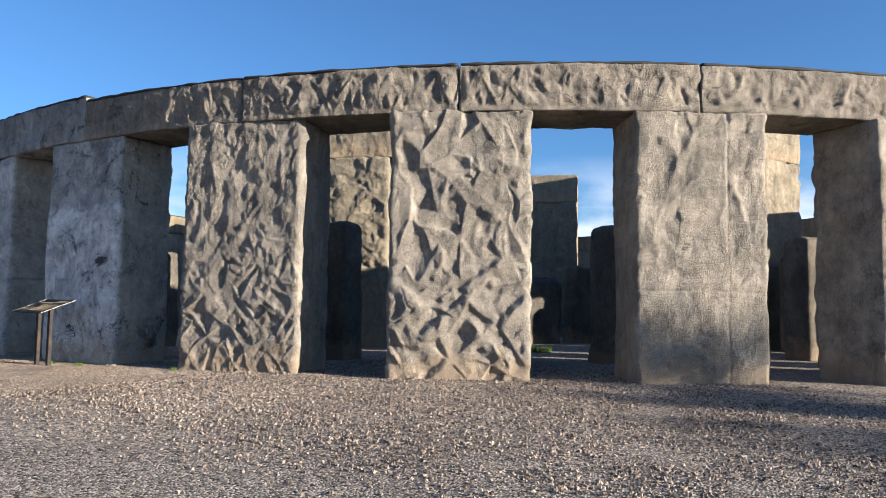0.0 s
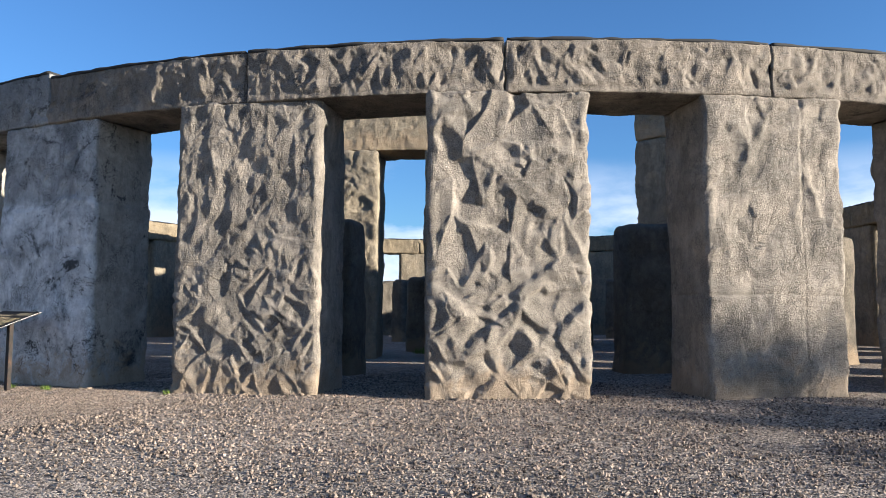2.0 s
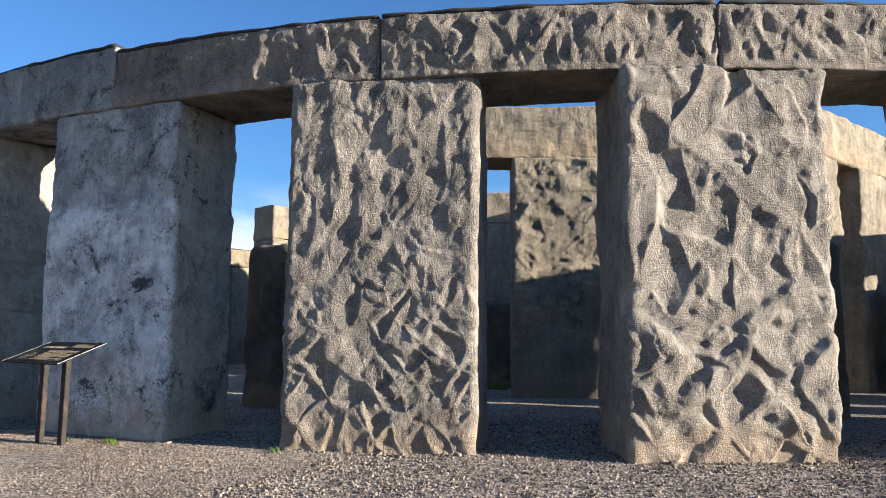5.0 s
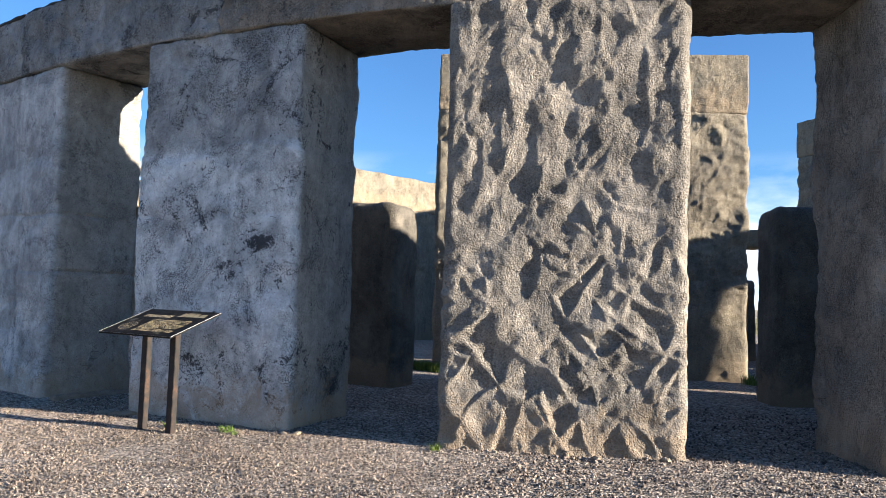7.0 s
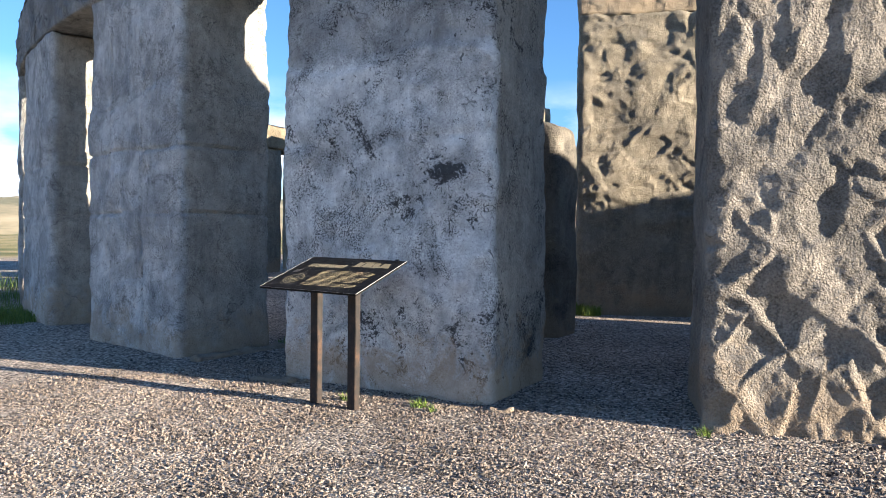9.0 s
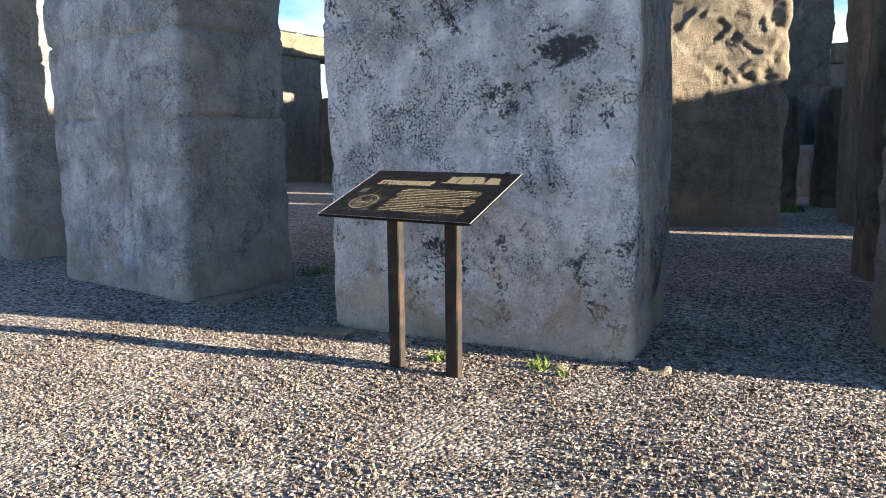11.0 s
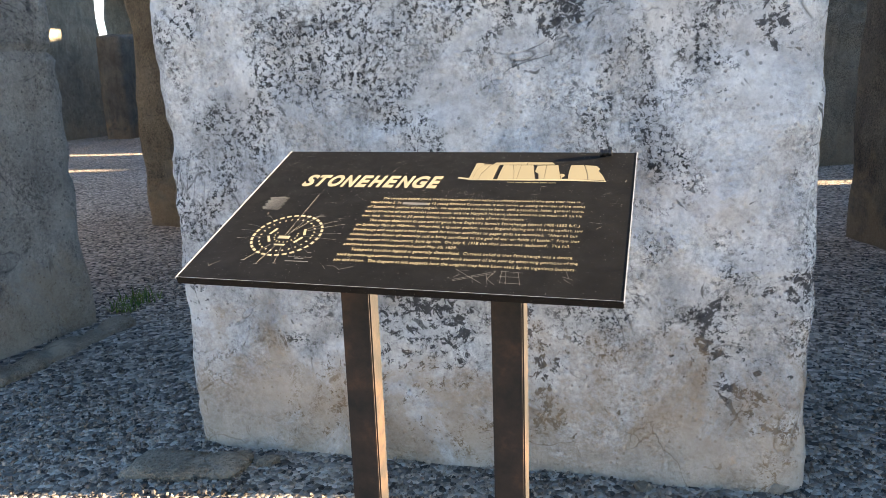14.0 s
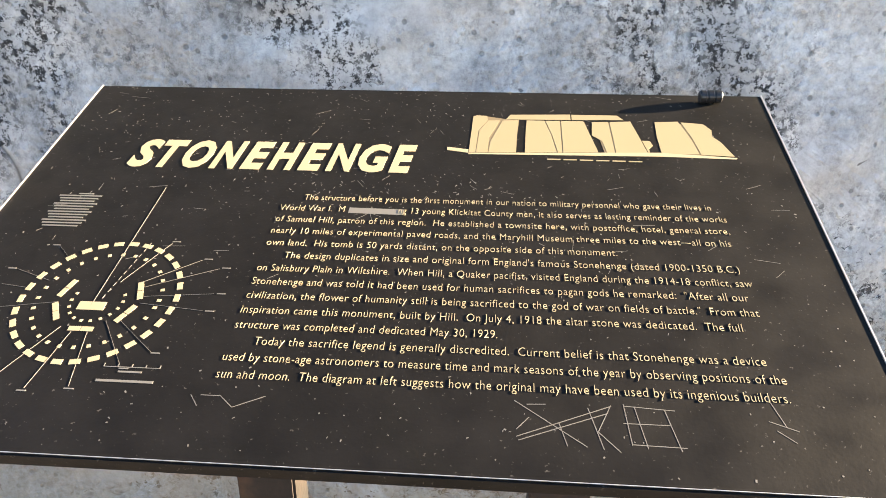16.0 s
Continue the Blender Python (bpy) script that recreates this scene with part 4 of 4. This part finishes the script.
# ---- plants ----
def tuft(g, cx, cy, radius, count, tall, lean=0.5):
    vs, fs = [], []
    for _ in range(count):
        a, r = g.uniform(0, 6.283), radius * math.sqrt(g.random())
        x, y = cx + r * math.cos(a), cy + r * math.sin(a)
        z = float(ground_z(x, y)) - 0.01
        h, t, w = tall * g.uniform(0.4, 1.0), g.uniform(0, 6.283), g.uniform(0.002, 0.005) * (1 + tall * 2)
        lx, ly = lean * h * math.cos(t), lean * h * math.sin(t)
        px, py = -w * math.sin(t), w * math.cos(t)
        k = len(vs)
        vs += [(x - px, y - py, z), (x + px, y + py, z), (x + lx * 0.4 + px * 0.8, y + ly * 0.4 + py * 0.8, z + h * 0.6), (x + lx * 0.4 - px * 0.8, y + ly * 0.4 - py * 0.8, z + h * 0.6), (x + lx, y + ly, z + h)]
        fs += [(k, k + 1, k + 2), (k, k + 2, k + 3), (k + 3, k + 2, k + 4)]
    return vs, fs


g = random.Random(3)
allv, allf = [], []
for cx, cy, radius, count, tall in ((-22.0, 8.6, 0.6, 1500, 0.16), (-22.9, 9.2, 0.6, 900, 0.18), (-15.5, 15.15, 0.3, 1000, 0.24), (-15.2, 15.05, 0.25, 700, 0.22), (-16.1, 15.0, 0.35, 900, 0.26), (-9.6, 17.3, 0.28, 400, 0.25), (-9.2, 17.7, 0.25, 260, 0.22),
                                     (-20.2, 33.5, 2.6, 1800, 0.35), (-17.2, 34.0, 1.5, 700, 0.3), (-25.5, 9.0, 1.6, 900, 0.3), (-28.0, 12.0, 2.5, 900, 0.4), (-13.4, 18.8, 0.3, 240, 0.2), (-13.0, 23.3, 0.5, 260, 0.2), (-16.85, 9.5, 0.16, 130, 0.1)):
    v_, f_ = tuft(g, cx, cy, radius, count, tall)
    k = len(allv)
    allv += v_
    allf += [tuple(i + k for i in f) for f in f_]
tagged(mesh_object("grass", allv, allf, GRASS, smooth=False), "tufts of bright green grass in the gravel", "grass", kind="stuff")
for x, y, r, n_ in ((-14.13, 7.47, 0.05, 46), (-13.49, 7.62, 0.07, 80), (-16.8, 9.32, 0.1, 90), (-11.32, 8.1, 0.05, 40), (-13.3, 7.55, 0.03, 20)):
    v_, f_ = tuft(g, x, y, r, n_, 0.075, 0.9)
    tagged(mesh_object("weed", v_, f_, GRASS, smooth=False), "small green weed growing in the gravel", "weed", "weeds in the gravel")


def tube(bm, pts):
    """A tapered limb through (x, y, z, radius)."""
    last = None
    for i, (x, y, z, r) in enumerate(pts):
        loop = [bm.verts.new((x + r * math.cos(k * math.pi / 4), y + r * math.sin(k * math.pi / 4), z)) for k in range(8)]
        if last:
            for k in range(8):
                bm.faces.new((last[k], last[(k + 1) % 8], loop[(k + 1) % 8], loop[k]))
        last = loop


def tree(x, y, tall, spread, seed, leaves):
    g = random.Random(seed)
    z0 = float(ground_z(x, y)) - 0.1
    top = tagged(new("tree"), "leafy tree beyond the gravel", "tree", "trees beside the gravel")
    top.matrix_basis = pose(x, y, z0)
    bm = bmesh.new()
    tube(bm, [(0, 0, 0, 0.22), (0.05, 0, tall * 0.3, 0.17), (0.1, 0.05, tall * 0.6, 0.11), (0.05, 0, tall * 0.9, 0.03)])
    tips = []
    for i in range(16):
        a, zb = i * 2.4, tall * g.uniform(0.4, 0.8)
        r = spread * g.uniform(0.5, 1.0) * (1.15 - zb / tall * 0.6)
        end = (r * math.cos(a), r * math.sin(a), zb + g.uniform(0.2, 0.25) * tall * 0.5)
        tube(bm, [(0.05, 0, zb - 0.3, 0.06), (end[0] * 0.5, end[1] * 0.5, (zb + end[2]) / 2, 0.04), (*end, 0.012)])
        tips += [end, (end[0] * 0.7, end[1] * 0.7, end[2] * 0.97)]
    part("trunk", bm, BARK, top)
    vs, fs = [], []
    for _ in range(leaves):
        t = g.choice(tips)
        c = [t[j] + g.gauss(0, 0.22) for j in range(3)]
        c[2] = min(c[2], tall)
        a, b = Vector((g.gauss(0, 1), g.gauss(0, 1), g.gauss(0, 1))).normalized(), Vector((g.gauss(0, 1), g.gauss(0, 1), g.gauss(0, 1))).normalized()
        s = g.uniform(0.07, 0.14)
        k = len(vs)
        vs += [tuple(Vector(c) + a * s), tuple(Vector(c) + b * s * 0.6), tuple(Vector(c) - a * s), tuple(Vector(c) - b * s * 0.6)]
        fs.append((k, k + 1, k + 2, k + 3))
    mesh_object("crown", vs, fs, LEAF, top, False)


tree(36.0, 19.6, 11.9, 3.0, 1, 3900)
tree(40.0, 25.5, 9.2, 2.6, 2, 2300)
tree(39.0, 17.0, 10.6, 2.4, 4, 2300)

# ---- loose gravel ----
rng = np.random.default_rng(5)
areas = ((-16.8, -10.5, 4.2, 8.2, 2700), (-17.0, -10.5, 8.2, 10.4, 1200), (-10.5, 2.5, 4.5, 12.8, 640), (-17.5, -10.5, 10.4, 13.5, 300))
pts = []
for x0, x1, y0, y1, per in areas:
    m_ = int((x1 - x0) * (y1 - y0) * per)
    pts.append(np.stack([rng.uniform(x0, x1, m_), rng.uniform(y0, y1, m_)], 1))
pts = np.concatenate(pts)
pts += rng.normal(0, 0.45, pts.shape)
m_ = len(pts)
size = 0.004 + 0.010 * rng.random(m_) ** 2.2
size = np.where(pts[:, 0] > -10.5, size * 1.7, size)
octa = np.array([(1, 0, 0), (0, 1, 0), (-1, 0, 0), (0, -1, 0), (0, 0, 1), (0, 0, -1)], float)
tri_ = np.array([(0, 1, 4), (1, 2, 4), (2, 3, 4), (3, 0, 4), (1, 0, 5), (2, 1, 5), (3, 2, 5), (0, 3, 5)])
q4 = rng.normal(size=(m_, 4))
q4 /= np.linalg.norm(q4, axis=1)[:, None]
w_, x_, y_, z_ = q4.T
rot = np.stack([np.stack([1 - 2 * (y_ * y_ + z_ * z_), 2 * (x_ * y_ - z_ * w_), 2 * (x_ * z_ + y_ * w_)], 1), np.stack([2 * (x_ * y_ + z_ * w_), 1 - 2 * (x_ * x_ + z_ * z_), 2 * (y_ * z_ - x_ * w_)], 1),
                np.stack([2 * (x_ * z_ - y_ * w_), 2 * (y_ * z_ + x_ * w_), 1 - 2 * (x_ * x_ + y_ * y_)], 1)], 1)
local = octa[None] * (size[:, None, None] * rng.uniform(0.55, 1.15, (m_, 6, 1))) * rng.uniform(0.7, 1.2, (m_, 1, 3))
vv = np.einsum("nij,nkj->nki", rot, local)
vv[:, :, 0] += pts[:, 0:1]
vv[:, :, 1] += pts[:, 1:2]
vv[:, :, 2] += (ground_at(pts[:, 0], pts[:, 1]) + size * 0.25)[:, None]
ff = tri_[None] + 6 * np.arange(m_)[:, None, None]
tagged(mesh_object("loose_gravel", vv.reshape(-1, 3), ff.reshape(-1, 3), PEBBLE, smooth=False), "loose tan and grey angular gravel", "gravel", kind="stuff")
